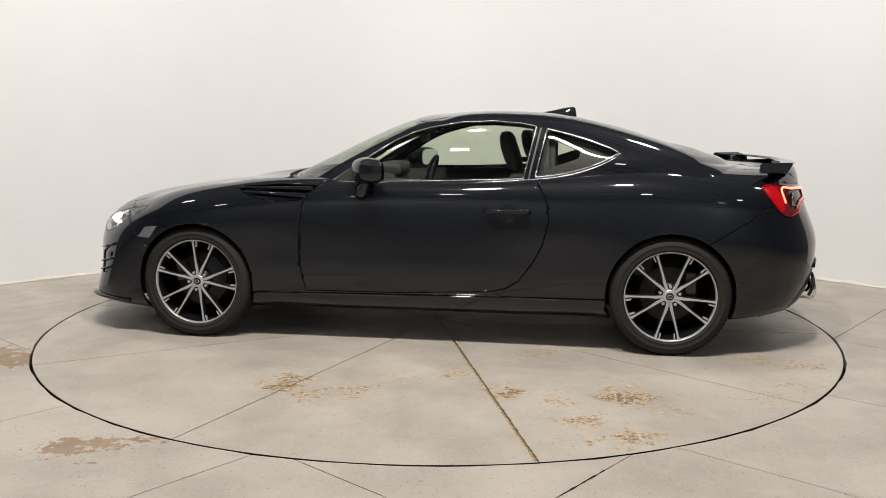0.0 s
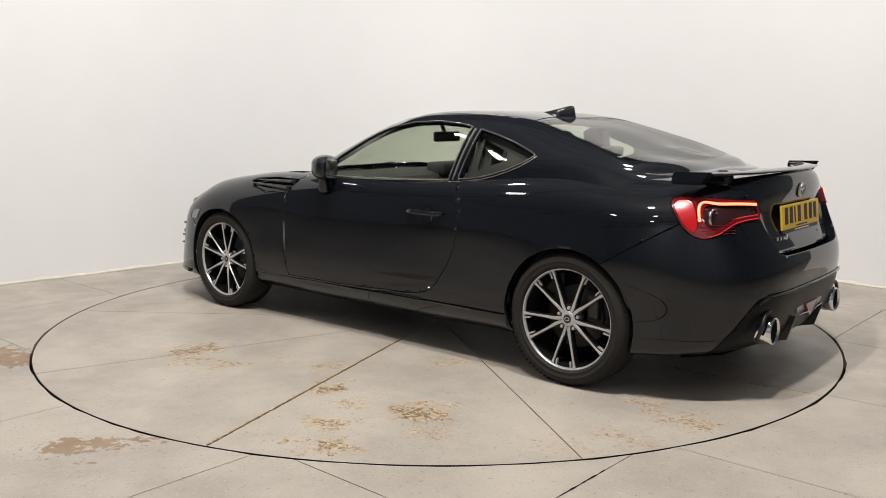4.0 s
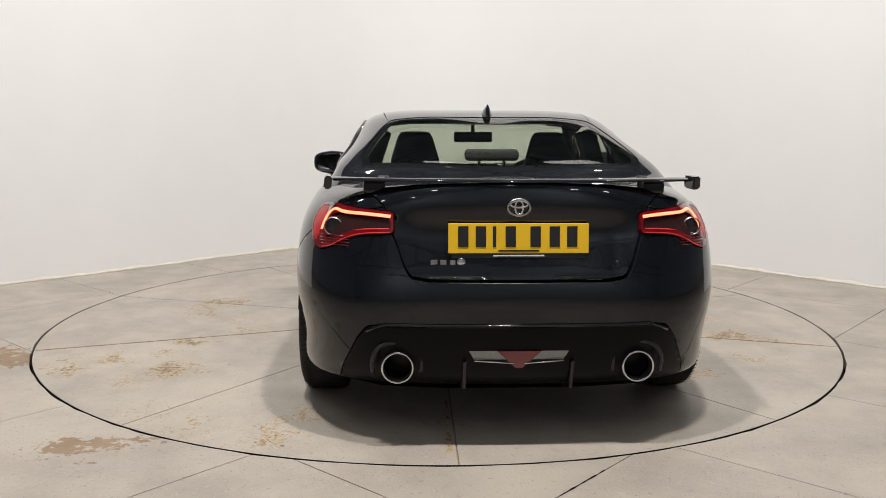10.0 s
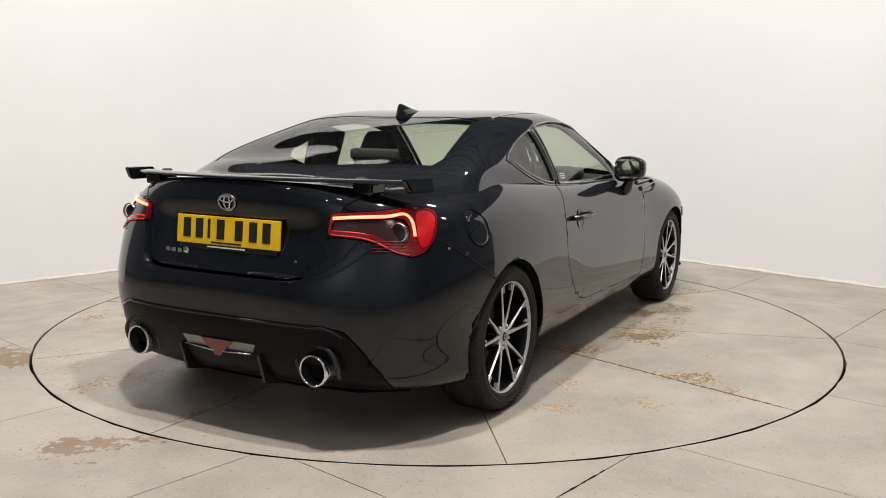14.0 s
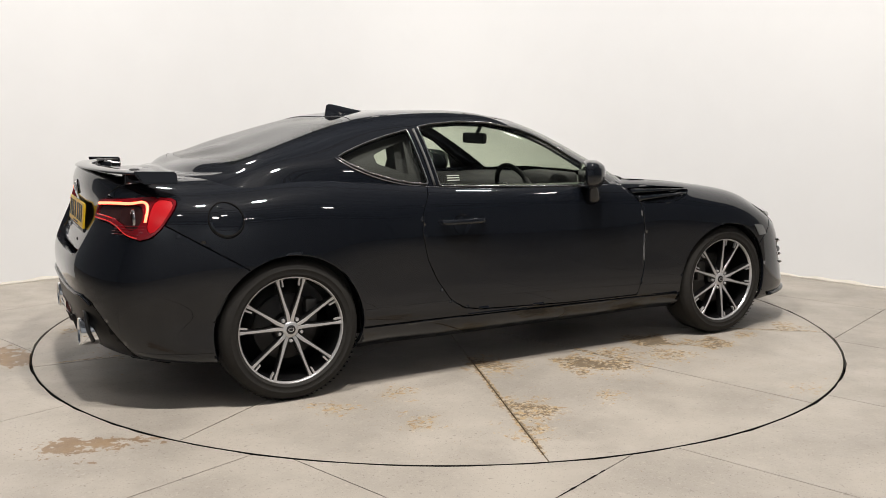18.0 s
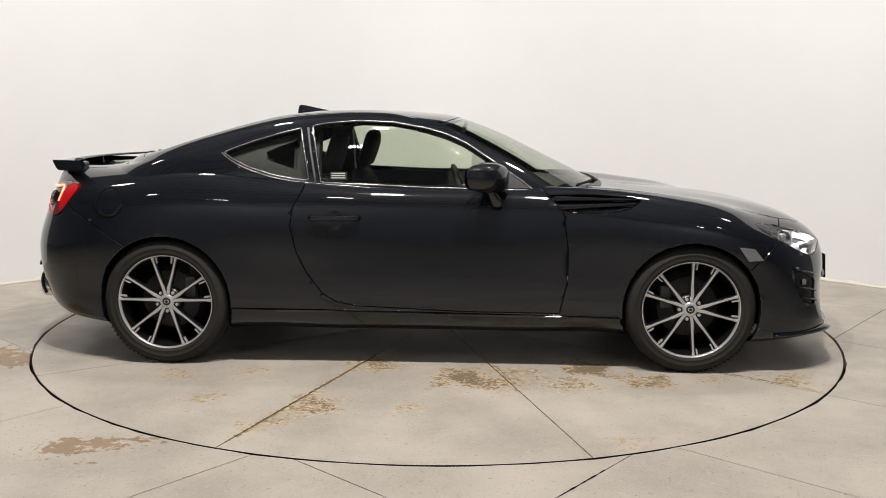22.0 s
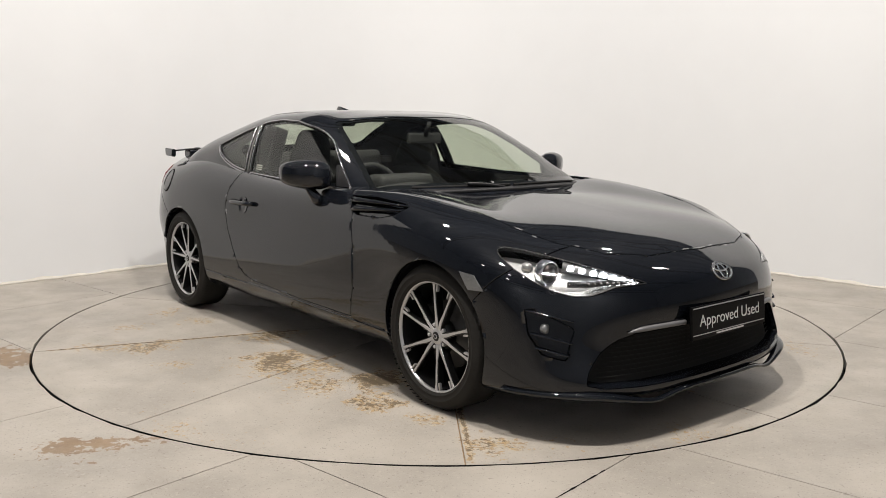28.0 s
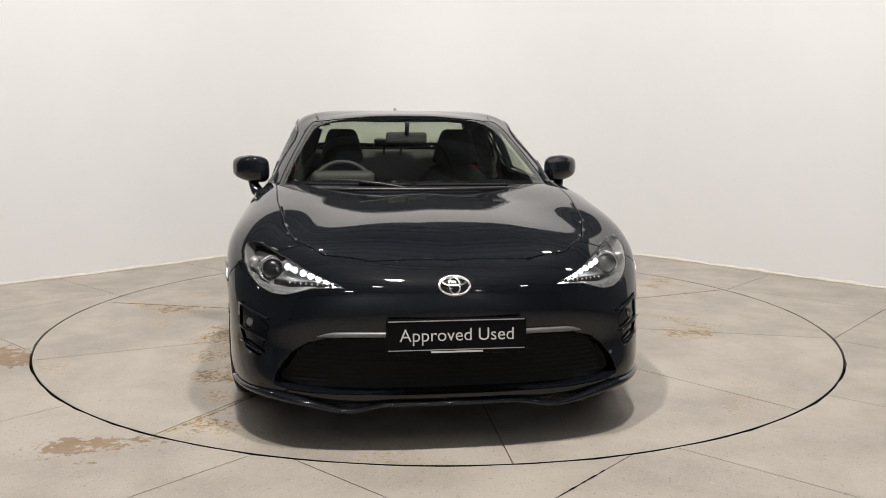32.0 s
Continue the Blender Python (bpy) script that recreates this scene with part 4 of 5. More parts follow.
# wheel-arch liners and the floor pan
for wx in (AXLE, -AXLE):
    for ws in (1, -1):
        V, F = [], []
        n = 28
        for i in range(n + 1):
            a = radians(-8 + 196 * i / n)
            lip = .866 if 18 < math.degrees(a) < 162 else .822
            for r, y in ((.3275 if wx > 0 else .3305, lip), (.350, .80), (.355, .50), (.05, .50)):
                V.append((wx + r * math.cos(a), ws * y, TYRE_R + r * math.sin(a)))
        for i in range(n):
            for k in range(3):
                F.append((4 * i + k, 4 * i + 4 + k, 4 * i + 5 + k, 4 * i + 1 + k))
        part("arch_liner", V, F, M_MATT, CAR)
P = [(x, y) for x, y, z in UNDER]
V = [(x * .995, y * .985, .185) for x, y in P] + [(x * .995, -y * .985, .185) for x, y in P[-2:0:-1]]
part("floor_pan", [(x, (y if abs(x) < .85 or abs(x) > 1.7 else max(-.50, min(.50, y))), z) for x, y, z in V], [tuple(range(len(V)))[::-1]], M_MATT, CAR, smooth=False)


# ---------- lamps, openings and fittings on the body ----------
SKIN = np.concatenate([W for W, Q in BODY.values()])
SHELL_SKIN = np.concatenate([W for W, Q in SHELL.values()])


def reach(skin, u, v, out, mask, a, b):
    """Where the skin lies along one axis, at (a, b) on the other two."""
    P = skin[mask(skin)]
    d = np.hypot(P[:, u] - a, P[:, v] - b)
    k = np.argsort(d)[:4]
    w = 1 / (d[k] + 1e-4)
    return float((P[k, out] * w).sum() / w.sum())


def side_at(x, z, off=0.0):
    return reach(SKIN, 0, 2, 1, lambda P: P[:, 1] > .55, x, z) + off


def nose_at(y, z, off=0.0):
    return reach(SKIN, 1, 2, 0, lambda P: P[:, 0] > 1.4, abs(y), z) + off


def tail_at(y, z, off=0.0):
    return reach(SKIN, 1, 2, 0, lambda P: P[:, 0] < -1.5, abs(y), z) - off


def rim_loop(V, F):
    """The outer edge of a patch, in order."""
    nxt = {}
    seen = set()
    for f in F:
        for k in range(len(f)):
            seen.add((f[k], f[(k + 1) % len(f)]))
    for a, b in seen:
        if (b, a) not in seen:
            nxt[a] = b
    start = next(iter(nxt))
    loop, k = [start], nxt[start]
    while k != start and len(loop) <= len(nxt):
        loop.append(k)
        k = nxt[k]
    return [V[i] for i in loop]


def shifted(V, F, depth, pull=0.0):
    return flange(V, F, pull, 0.004, -depth)


def both(V, F, s):
    return (np.array(V), [list(f) for f in F]) if s > 0 else mirror(np.array(V), F)


def strip(points, width, mat, name, parent, thick=0.006, s=1, label=""):
    """A rounded flat bar along points, width across z."""
    V, F = tube(smooth_line(points, 24) if len(points) > 2 else points, width / 2, 8, 1.0)
    return part(name, *both(V, F, s), mat, parent, label)


M_BUCKET = plain("lamp_bucket", (0.34, 0.34, 0.335), 0.30, 0.5, grain=0.3, scale=45)


def build_headlight(s):
    V, F = BODY["headlight"]
    lamp = part("headlight", *both(*shifted(V, F, .052, .004), s), M_BUCKET, CAR, "clear headlight with bright white running lights")
    edge = rim_loop(V, F)
    W, Q = tube(edge + [edge[0]], .0022, 6)
    part("seal", *both(W, Q, s), M_BLACK, lamp)
    c = V.mean(0)
    inner = [Vector(p) + (Vector(c) - Vector(p)) * .12 + Vector((-.055, -.022, -.006)) for p in edge]
    n = len(edge)
    wall_v = [tuple(p) for p in edge] + [tuple(p) for p in inner]
    wall_f = [(i, (i + 1) % n, n + (i + 1) % n, n + i) for i in range(n)]
    part("reflector", *both(wall_v, wall_f, s), M_REFLECTOR, lamp)
    lens = part("lens", *both(*flange(V, F, .002, .004, .001), s), M_LENS, lamp)
    lens.visible_shadow = False
    ox, oy, oz = 1.775, .672, .632
    part("projector", *both(*lathe([(.0, .020), (.022, .017), (.036, .006), (.040, -.01)], 32, "x", (ox, oy, oz)), s), M_RIMBLACK, lamp)
    part("projector_ring", *both(*lathe([(.040, -.02), (.042, .004), (.047, .006), (.052, -.004), (.054, -.03)], 36, "x", (ox, oy, oz)), s), M_CHROME, lamp)
    part("indicator", *both(*lathe([(.0, .010), (.014, .008), (.020, .0), (.022, -.02)], 24, "x", (1.735, .742, .655)), s), M_REFLECTOR, lamp)
    for k in range(7):
        f = k / 6
        y, z = .610 - .175 * f, .652 - .047 * f
        r = .0118 - .0034 * f
        part("running_light", *both(*lathe([(.0, .008), (r * .7, .006), (r, 0), (r, -.03)], 14, "x", (nose_at(y, z) - .026, y, z)), s), M_LED, lamp)
    W, Q = tube([(nose_at(y, z) - .050, y, z) for y, z in ((.62, .656), (.55, .640), (.48, .622), (.425, .608))], [.020, .018, .014, .006], 10)
    part("bezel", *both(W, Q, s), M_BUCKET, lamp)
    for k in range(9):
        f = k / 8
        y, z = .60 - .165 * f, .605 + .003 * f
        part("bead", *both(*lathe([(.0, .004), (.0035, .003), (.005, -.01)], 8, "x", (nose_at(y, z) - .006, y, z)), s), M_REFLECTOR, lamp)
    W, Q = tube([(nose_at(y, z) - .024, y, z) for y, z in ((.655, .600), (.60, .598), (.52, .606), (.47, .604), (.42, .605))], [.012, .013, .011, .007, .003], 8)
    part("trim_bar", *both(W, Q, s), M_BLACK, lamp)


BAR = [(.470, .862), (.60, .869), (.70, .874), (.752, .872), (.776, .858), (.783, .832), (.782, .798)]
INSERT = [(.470, .850), (.60, .857), (.70, .862), (.745, .852), (.762, .82), (.755, .785), (.725, .762), (.69, .766), (.655, .788), (.61, .806), (.57, .812), (.470, .816)]

BLOCK = [(.806, .882), (.86, .882), (.895, .876), (.910, .866), (.912, .850), (.905, .828), (.880, .786), (.845, .757), (.815, .752), (.800, .775), (.798, .84)]


def build_tail_light(s):
    V, F = BODY["tail_light"]
    T = [()] * len(F)
    V, F, T = cut(V, F, around(INSERT), T)
    V, F, T = cut(V, F, around(BLOCK), T)
    kind = lambda t: "insert" if t[0] < 0 else "block" if t[1] < 0 else "lens"
    pick = lambda k: compact(V, [f for f, t in zip(F, T) if kind(t) == k])
    lamp = part("tail_light", *both(*flange(*pick("lens"), .001, .02, .004), s), M_RED, CAR, "red tail light with glowing light bar")
    wrap = np.stack([V[:, 1] + np.maximum(0, V[:, 0] + 1.90), V[:, 2]], 1)

    def on_lens(w, z):
        near = np.argsort(np.hypot(wrap[:, 0] - w, wrap[:, 1] - z))[:5]
        k = 1 / (np.hypot(wrap[near, 0] - w, wrap[near, 1] - z) + .002)
        return tuple((V[near] * k[:, None]).sum(0) / k.sum() + np.array((-.004, .001, 0)))
    part("light_bar", *both(*tube(smooth_line([on_lens(*p) for p in BAR], 40), .0062, 8), s), M_REDGLOW, lamp, "glowing red light bar")
    part("outer_block", *both(*flange(*pick("block"), .001, .012, .003), s), M_REDBLOCK, lamp, "brightly lit red outer lens")
    part("insert", *both(*flange(*pick("insert"), .001, .012, -.004), s), M_SMOKE, lamp, "smoked grey insert")
    ox = tail_at(.690, .812)
    part("reversing_ring", *both(*lathe([(.030, .004), (.032, -.005), (.035, -.005), (.037, .004)], 32, "x", (ox - .004, .690, .812)), s), M_TRIM, lamp)
    part("reversing_lens", *both(*lathe([(.0, -.004), (.018, -.003), (.027, .002)], 28, "x", (ox - .002, .690, .812)), s), M_RIMBLACK, lamp)
    W, Q = tube([(tail_at(y, z) - .003, y, z) for y, z in ((.615, .803), (.57, .811), (.53, .814), (.478, .816))], .0026, 8)
    part("lower_light_bar", *both(W, Q, s), M_REDLINE, lamp, "glowing red light bar")
    P = [(tail_at(y, z) - .004, y, z) for y, z in ((.475, .803), (.53, .800), (.585, .794), (.628, .782), (.668, .763), (.70, .745), (.735, .735))]
    part("lower_edge", *both(*tube(smooth_line(P, 24), .0022, 6), s), M_REDLINE, lamp, "red glowing lens edge")
    for k in range(4):
        z = .748 + .011 * k
        W, Q = tube([(tail_at(y, z) - .005, y, z) for y in np.linspace(.625 + .004 * abs(k - 1), .745, 8)], .002, 6)
        part("lens_rib", *both(W, Q, s), M_RED, lamp)


for s in (1, -1):
    build_headlight(s)
    build_tail_light(s)

# front opening: recessed mesh with slats, silver strips, fog corners with fins
V, F = weld_halves(*BODY["grille"])
GR = part("grille", *flange(V, F, 0, .03, -.055), M_MATT, CAR, "matt black lower grille")
edge = rim_loop(V, F)
n = len(edge)
part("opening_rim", [tuple(p) for p in edge] + [(p[0] - .06, p[1] * .97, p[2] + (.008 if p[2] < .35 else -.008)) for p in edge], [(i, (i + 1) % n, n + (i + 1) % n, n + i) for i in range(n)], M_PAINT, GR)
for k in range(10):
    z = .250 + .017 * k
    half = .60 - .12 * (k / 9) ** 1.5
    P = [(nose_at(y, z) - .046, y, z) for y in np.linspace(-half, half, 21)]
    part("slat", *tube(P, .0024, 6, .8), M_MATT, GR)
for s in (1, -1):
    P = [(nose_at(y, .44) + .006, y, z) for y, z in ((.24, .439), (.32, .438), (.40, .435), (.46, .430), (.50, .422))]
    W, Q = tube(smooth_line(P, 16), [.0105] * 12 + [.0095, .0075, .005, .002], 8)
    part("silver_strip", *both(W, Q, s), M_STRIP, GR, "brushed silver trim strip")
    V, F = BODY["fog"]
    fog = part("fog_corner", *both(*flange(V, F, 0, .004, -.007), s), M_PAINT, CAR)
    e = rim_loop(V, F)
    n = len(e)
    part("fog_rim", *both([tuple(p) for p in e] + [(p[0] - .010, p[1] - .005, p[2]) for p in e], [(i, (i + 1) % n, n + (i + 1) % n, n + i) for i in range(n)], s), M_PAINT, fog)
    for z0, y0, y1 in ((.490, .685, .800), (.405, .695, .800), (.355, .708, .790)):
        P = [(nose_at(y, z0 - (.80 - y) * .33) + .005, y, z0 + .018 - (.80 - y) * .33) for y in np.linspace(y0, y1, 8)]
        part("fin", *both(*tube(P, .0085, 8, .5), s), M_PAINT, fog)
    part("fog_lamp", *both(*lathe([(.0, .003), (.015, .002), (.019, -.004), (.020, -.02)], 24, "x", (nose_at(.755, .445) - .002, .752, .440)), s), M_MARKER, fog)
# splitter lip under the bumper
P = smooth_line([(1.69, .832, .185), (1.80, .792, .185), (1.90, .728, .182), (2.005, .60, .172), (2.062, .47, .158), (2.083, .385, .152), (2.092, .32, .163), (2.103, .26, .176), (2.110, .12, .180), (2.112, 0, .181)], 44)
P = np.concatenate([P, (P * np.array([1, -1, 1]))[-2::-1]])
swell = [math.exp(-((abs(y) - .64) / .15) ** 2) for x, y, z in P]
P = [(x + .012 * k, y, z + .016 * k) for (x, y, z), k in zip(P, swell)]
part("splitter", *tube(P, [.014 + .014 * k for k in swell], 10, .62), M_PAINT, CAR)

# side vents behind the front wheels
for s in (1, -1):
    V, F = BODY["vent"]
    vent = part("wing_vent", *both(*flange(V, F, .002, .006, -.015), s), M_PAINT, CAR, "gloss black fender vent with two fins")
    e = rim_loop(V, F)
    n = len(e)
    part("vent_rim", *both([tuple(p) for p in e] + [(p[0], p[1] - .03, p[2]) for p in e], [(i, (i + 1) % n, n + (i + 1) % n, n + i) for i in range(n)], s), M_PAINT, vent)
    for z0, z1, x0, x1 in ((.838, .836, .62, 1.03), (.800, .816, .65, 1.01)):
        P = [(x, side_at(x, z0 + (z1 - z0) * (x - x0) / (x1 - x0)) - .004, z0 + (z1 - z0) * (x - x0) / (x1 - x0)) for x in np.linspace(x0, x1, 14)]
        part("vent_fin", *both(*tube(P, [.004 + .011 * (1 - k / 13) for k in range(14)], 8, 1.0), s), M_PAINT, vent)
    # side repeater ahead of the front wheel
    Q4 = [(1.487, .624), (1.562, .616), (1.610, .560), (1.536, .557)]
    g = 5
    V = []
    for j in range(g):
        for i in range(g):
            a, b = i / (g - 1), j / (g - 1)
            x = (1 - b) * ((1 - a) * Q4[0][0] + a * Q4[1][0]) + b * ((1 - a) * Q4[3][0] + a * Q4[2][0])
            z = (1 - b) * ((1 - a) * Q4[0][1] + a * Q4[1][1]) + b * ((1 - a) * Q4[3][1] + a * Q4[2][1])
            V.append((x, side_at(x, z, .001), z))
    F = [[j * g + i, (j + 1) * g + i, (j + 1) * g + i + 1, j * g + i + 1] for j in range(g - 1) for i in range(g - 1)]
    W, Q = flange(np.array(V), [f[::-1] for f in F] if normals(np.array(V), F)[0][1] < 0 else F, 0, .012, .004)
    part("side_repeater", *both(W, Q, s), M_MARKER, CAR, "clear silvery side marker lamp")
    # door handle over its cup
    door = DOORS[s]
    P = [(x, side_at(x, .742) + o, .742) for x, o in ((-.552, .004), (-.535, .024), (-.50, .032), (-.44, .034), (-.37, .032), (-.335, .022), (-.322, .004))]
    part("door_handle", *both(*tube(smooth_line(P, 20), .0145, 10, .9), s), M_PAINT, door)
    V, F = [], []
    for j in range(5):
        r = j / 4
        for i in range(20):
            a = 2 * math.pi * i / 20
            x, z = -.44 + .048 * r * math.cos(a), .728 + .048 * r * math.sin(a)
            V.append((x, side_at(x, z) - .003 + .0045 * r ** 3, z))
    for j in range(4):
        for i in range(20):
            F.append((j * 20 + i, j * 20 + (i + 1) % 20, (j + 1) * 20 + (i + 1) % 20, (j + 1) * 20 + i))
    part("handle_cup", *both([(x, y + .002, z) for x, y, z in V], F, s), M_PAINT, door)


def build_mirror(s):
    """A rounded housing, flat at the back where the glass sits, on a slanted foot."""
    V, F = [], []
    nu, nv = 20, 12
    c = Vector((.300, .872, .940))
    for j in range(nv + 1):
        t = math.pi * j / nv
        for i in range(nu):
            p = 2 * math.pi * i / nu
            sx = math.cos(t)
            k = max(1e-4, math.sin(t)) ** .55
            yy, zz = math.cos(p), math.sin(p)
            yy, zz = math.copysign(abs(yy) ** .55, yy), math.copysign(abs(zz) ** .55, zz)
            x = .080 * sx if sx > 0 else -.055 * min(1, (-sx) ** .6 * 1.1)
            taper = 1.0 - .22 * (1 if yy > 0 else 0) * abs(yy)
            V.append((c.x + x - .048 * yy * k - .012 * (yy if yy > 0 else 0) * k, c.y + .104 * yy * k, c.z + .074 * zz * k * taper + .006 * yy))
    for j in range(nv):
        for i in range(nu):
            F.append((j * nu + i, (j + 1) * nu + i, (j + 1) * nu + (i + 1) % nu, j * nu + (i + 1) % nu))
    mir = part("wing_mirror", *both(V, F, s), M_PAINT, CAR, "gloss black wing mirror")
    V = [(c.x - .0575 - .048 * .83 * math.copysign(abs(math.cos(a)) ** .65, math.cos(a)) - .010 * max(0, math.cos(a)), c.y + .086 * math.copysign(abs(math.cos(a)) ** .65, math.cos(a)), c.z + .057 * math.copysign(abs(math.sin(a)) ** .65, math.sin(a))) for a in np.linspace(0, 2 * math.pi, 28, endpoint=False)]
    part("mirror_glass", *both(V, [tuple(range(28))[::-1]], s), M_CHROME, mir, smooth=False)
    W, Q = tube([(.300, .872, .905), (.312, .866, .878), (.328, .852, .848), (.340, .838, .822), (.345, .822, .802)], [.020, .024, .032, .040, .034], 12, .75)
    part("foot", *both(W, Q, s), M_PAINT, mir)
    V = [(.505, .752, .884), (.40, .757, .884), (.352, .722, .985), (.372, .714, .982)]
    V = [(x, y + .004, z) for x, y, z in V] + [(x, y - .012, z) for x, y, z in V]
    part("sail_panel", *both(V, [(0, 1, 2, 3), (4, 7, 6, 5), (0, 4, 5, 1), (1, 5, 6, 2), (2, 6, 7, 3), (3, 7, 4, 0)], s), M_BLACK, mir, smooth=False)


for s in (1, -1):
    build_mirror(s)
    for name in ("side_window", "quarter_window"):
        e = rim_loop(*SHELL[name])
        seal = part("window_seal", *both(*tube(e + [e[0]], .0055, 6), s), M_RIMBLACK, CAR)
        top = [(x, y + .004, z + .003) for x, y, z in e]
        part("bright_edge", *both(*tube(top + [top[0]], .0034, 6), s), M_TRIM, seal, "thin bright window trim")
    e = [(x, reach(SHELL_SKIN, 0, 2, 1, lambda K: K[:, 1] > .5, x, z) + .004, z) for x, z in ((-.598, 1.168), (-.58, 1.08), (-.56, .99), (-.543, .908))]
    part("pillar_strip", *both(*tube(smooth_line(e, 12), .0060, 6), s), M_STEEL, CAR)
    # belt moulding under both side windows
    P = [(x, reach(SHELL_SKIN, 0, 2, 1, lambda K: K[:, 1] > .5, x, z) + .003, z) for x, z in ((.545, .866), (.35, .870), (.1, .872), (-.2, .878), (-.5, .895), (-.62, .905), (-.75, .926), (-.88, .966), (-.97, 1.008), (-1.02, 1.042))]
    part("belt_moulding", *both(*tube(smooth_line(P, 40), .0042, 6), s), M_TRIM, CAR)

# small sticker inside the right door glass
sx, sz = -.475, .918
V = [(sx + a, -reach(SHELL_SKIN, 0, 2, 1, lambda K: K[:, 1] > .5, sx + a, sz + b) + .006, sz + b) for a, b in ((0, 0), (.085, -.001), (.085, .036), (.002, .037))]
STICKER = part("window_sticker", V, [(3, 2, 1, 0)], M_BLACK, CAR, "black window sticker with white bars", smooth=False)
for k in range(3):
    z = .006 + .011 * k
    V = [(sx + a, -reach(SHELL_SKIN, 0, 2, 1, lambda K: K[:, 1] > .5, sx + a, sz + b) + .004, sz + b) for a, b in ((.008, z), (.076, z), (.076, z + .005), (.008, z + .005))]
    part("bar", V, [(3, 2, 1, 0)], M_WHITE, STICKER, smooth=False)

# fuel flap on the right flank
P = [(-1.55 + .070 * math.cos(a), -side_at(-1.55 + .070 * math.cos(a), .802 + .070 * math.sin(a), .0005), .802 + .070 * math.sin(a)) for a in np.linspace(0, 2 * math.pi, 41)]
y0, ya, yb, za, zb = [side_at(-1.55 + a, .802 + b) for a, b in ((0, 0), (-.066, 0), (.066, 0), (0, -.066), (0, .066))]
V, F = [(-1.55, -y0 - .001, .802)], [(0, 1 + (k + 1) % 32, 1 + k) for k in range(32)]
for r in (.02, .04, .055, .064, .0672):
    for a in np.linspace(0, 2 * math.pi, 32, endpoint=False):
        dx, dz = r * math.cos(a) / .066, r * math.sin(a) / .066
        bow = (ya + yb - 2 * y0) / 2 * dx * dx + (za + zb - 2 * y0) / 2 * dz * dz
        V.append((-1.55 + .066 * dx, -(y0 + (yb - ya) / 2 * dx + (zb - za) / 2 * dz + .6 * bow + (.001 if r < .067 else -.004)), .802 + .066 * dz))
for i in range(4):
    F += [(1 + 32 * i + k, 1 + 32 * i + (k + 1) % 32, 33 + 32 * i + (k + 1) % 32, 33 + 32 * i + k) for k in range(32)]
part("fuel_flap", V, F, M_PAINT, CAR, "round glossy black fuel flap")
# the seam's shade, put on as a thin near-black ring
part("fuel_flap_seam", *tube(P, .0034, 5), M_GAP, CAR)

# ---------- tail ----------
for s in (1, -1):
    c = (-2.085, .447, .312)
    pipe = part("exhaust_tip", *both(*lathe([(.046, .10), (.051, .012), (.052, -.004), (.056, -.010), (.061, -.003), (.0615, .02), (.058, .14)], 36, "x", c), s), M_CHROME, CAR, "round chrome exhaust tip")
    part("pipe_bore", *both(*lathe([(.0, .06), (.049, .06), (.051, .0)], 28, "x", c), s), M_MATT, pipe)
    P = [(tail_at(.447, .36) - .002 + (.02 if z < .3 else 0), y, z) for y, z in ((.362, .285), (.362, .350), (.388, .386), (.447, .402), (.508, .390), (.536, .350), (.538, .285))]
    part("exhaust_surround", *both(*tube(smooth_line(P, 24), .009, 8), s), M_BLACK, CAR)
    V = [(-2.10, .20, .335), (-2.065, .20, .222), (-1.92, .20, .185), (-1.95, .20, .34)]
    V = [(x, y - .006, z) for x, y, z in V] + [(x, y + .006, z) for x, y, z in V]
    part("diffuser_fin", *both(V, [(3, 2, 1, 0), (4, 5, 6, 7), (0, 1, 5, 4), (1, 2, 6, 5), (2, 3, 7, 6), (3, 0, 4, 7)], s), M_BLACK, CAR, smooth=False)
P = [(tail_at(y, .47) - .004, y, .474 - .03 * max(0, abs(y) - .5) / .06) for y in np.linspace(-.56, .56, 33)]
part("diffuser_lip", *tube(P, .007, 6, .8), M_PAINT, CAR)
tx = -2.098
LAMP_R = part("reversing_lamp", [(tx, -.185, .376), (tx, .185, .376), (tx + .006, .165, .342), (tx + .006, -.165, .342), (tx + .03, -.185, .376), (tx + .03, .185, .376), (tx + .03, .165, .342), (tx + .03, -.165, .342)],
              [(0, 1, 2, 3), (0, 4, 5, 1), (1, 5, 6, 2), (2, 6, 7, 3), (3, 7, 4, 0)], M_MARKER, CAR, "smoky clear lamp strip with red fog triangle", smooth=False)
part("fog_triangle", [(tx - .008, -.082, .377), (tx - .008, .082, .377), (tx - .004, .012, .312), (tx - .004, -.012, .312), (tx + .02, -.082, .377), (tx + .02, .082, .377), (tx + .02, .012, .31), (tx + .02, -.012, .31)],
     [(0, 1, 2, 3), (0, 4, 5, 1), (1, 5, 6, 2), (2, 6, 7, 3), (3, 7, 4, 0)], M_RED, LAMP_R, "red fog lamp triangle", smooth=False)
part("chrome_edge", *tube([(tx - .004, -.165, .340), (tx - .004, -.02, .330)], .003, 6), M_CHROME, LAMP_R)
part("chrome_edge", *tube([(tx - .004, .165, .340), (tx - .004, .02, .330)], .003, 6), M_CHROME, LAMP_R)

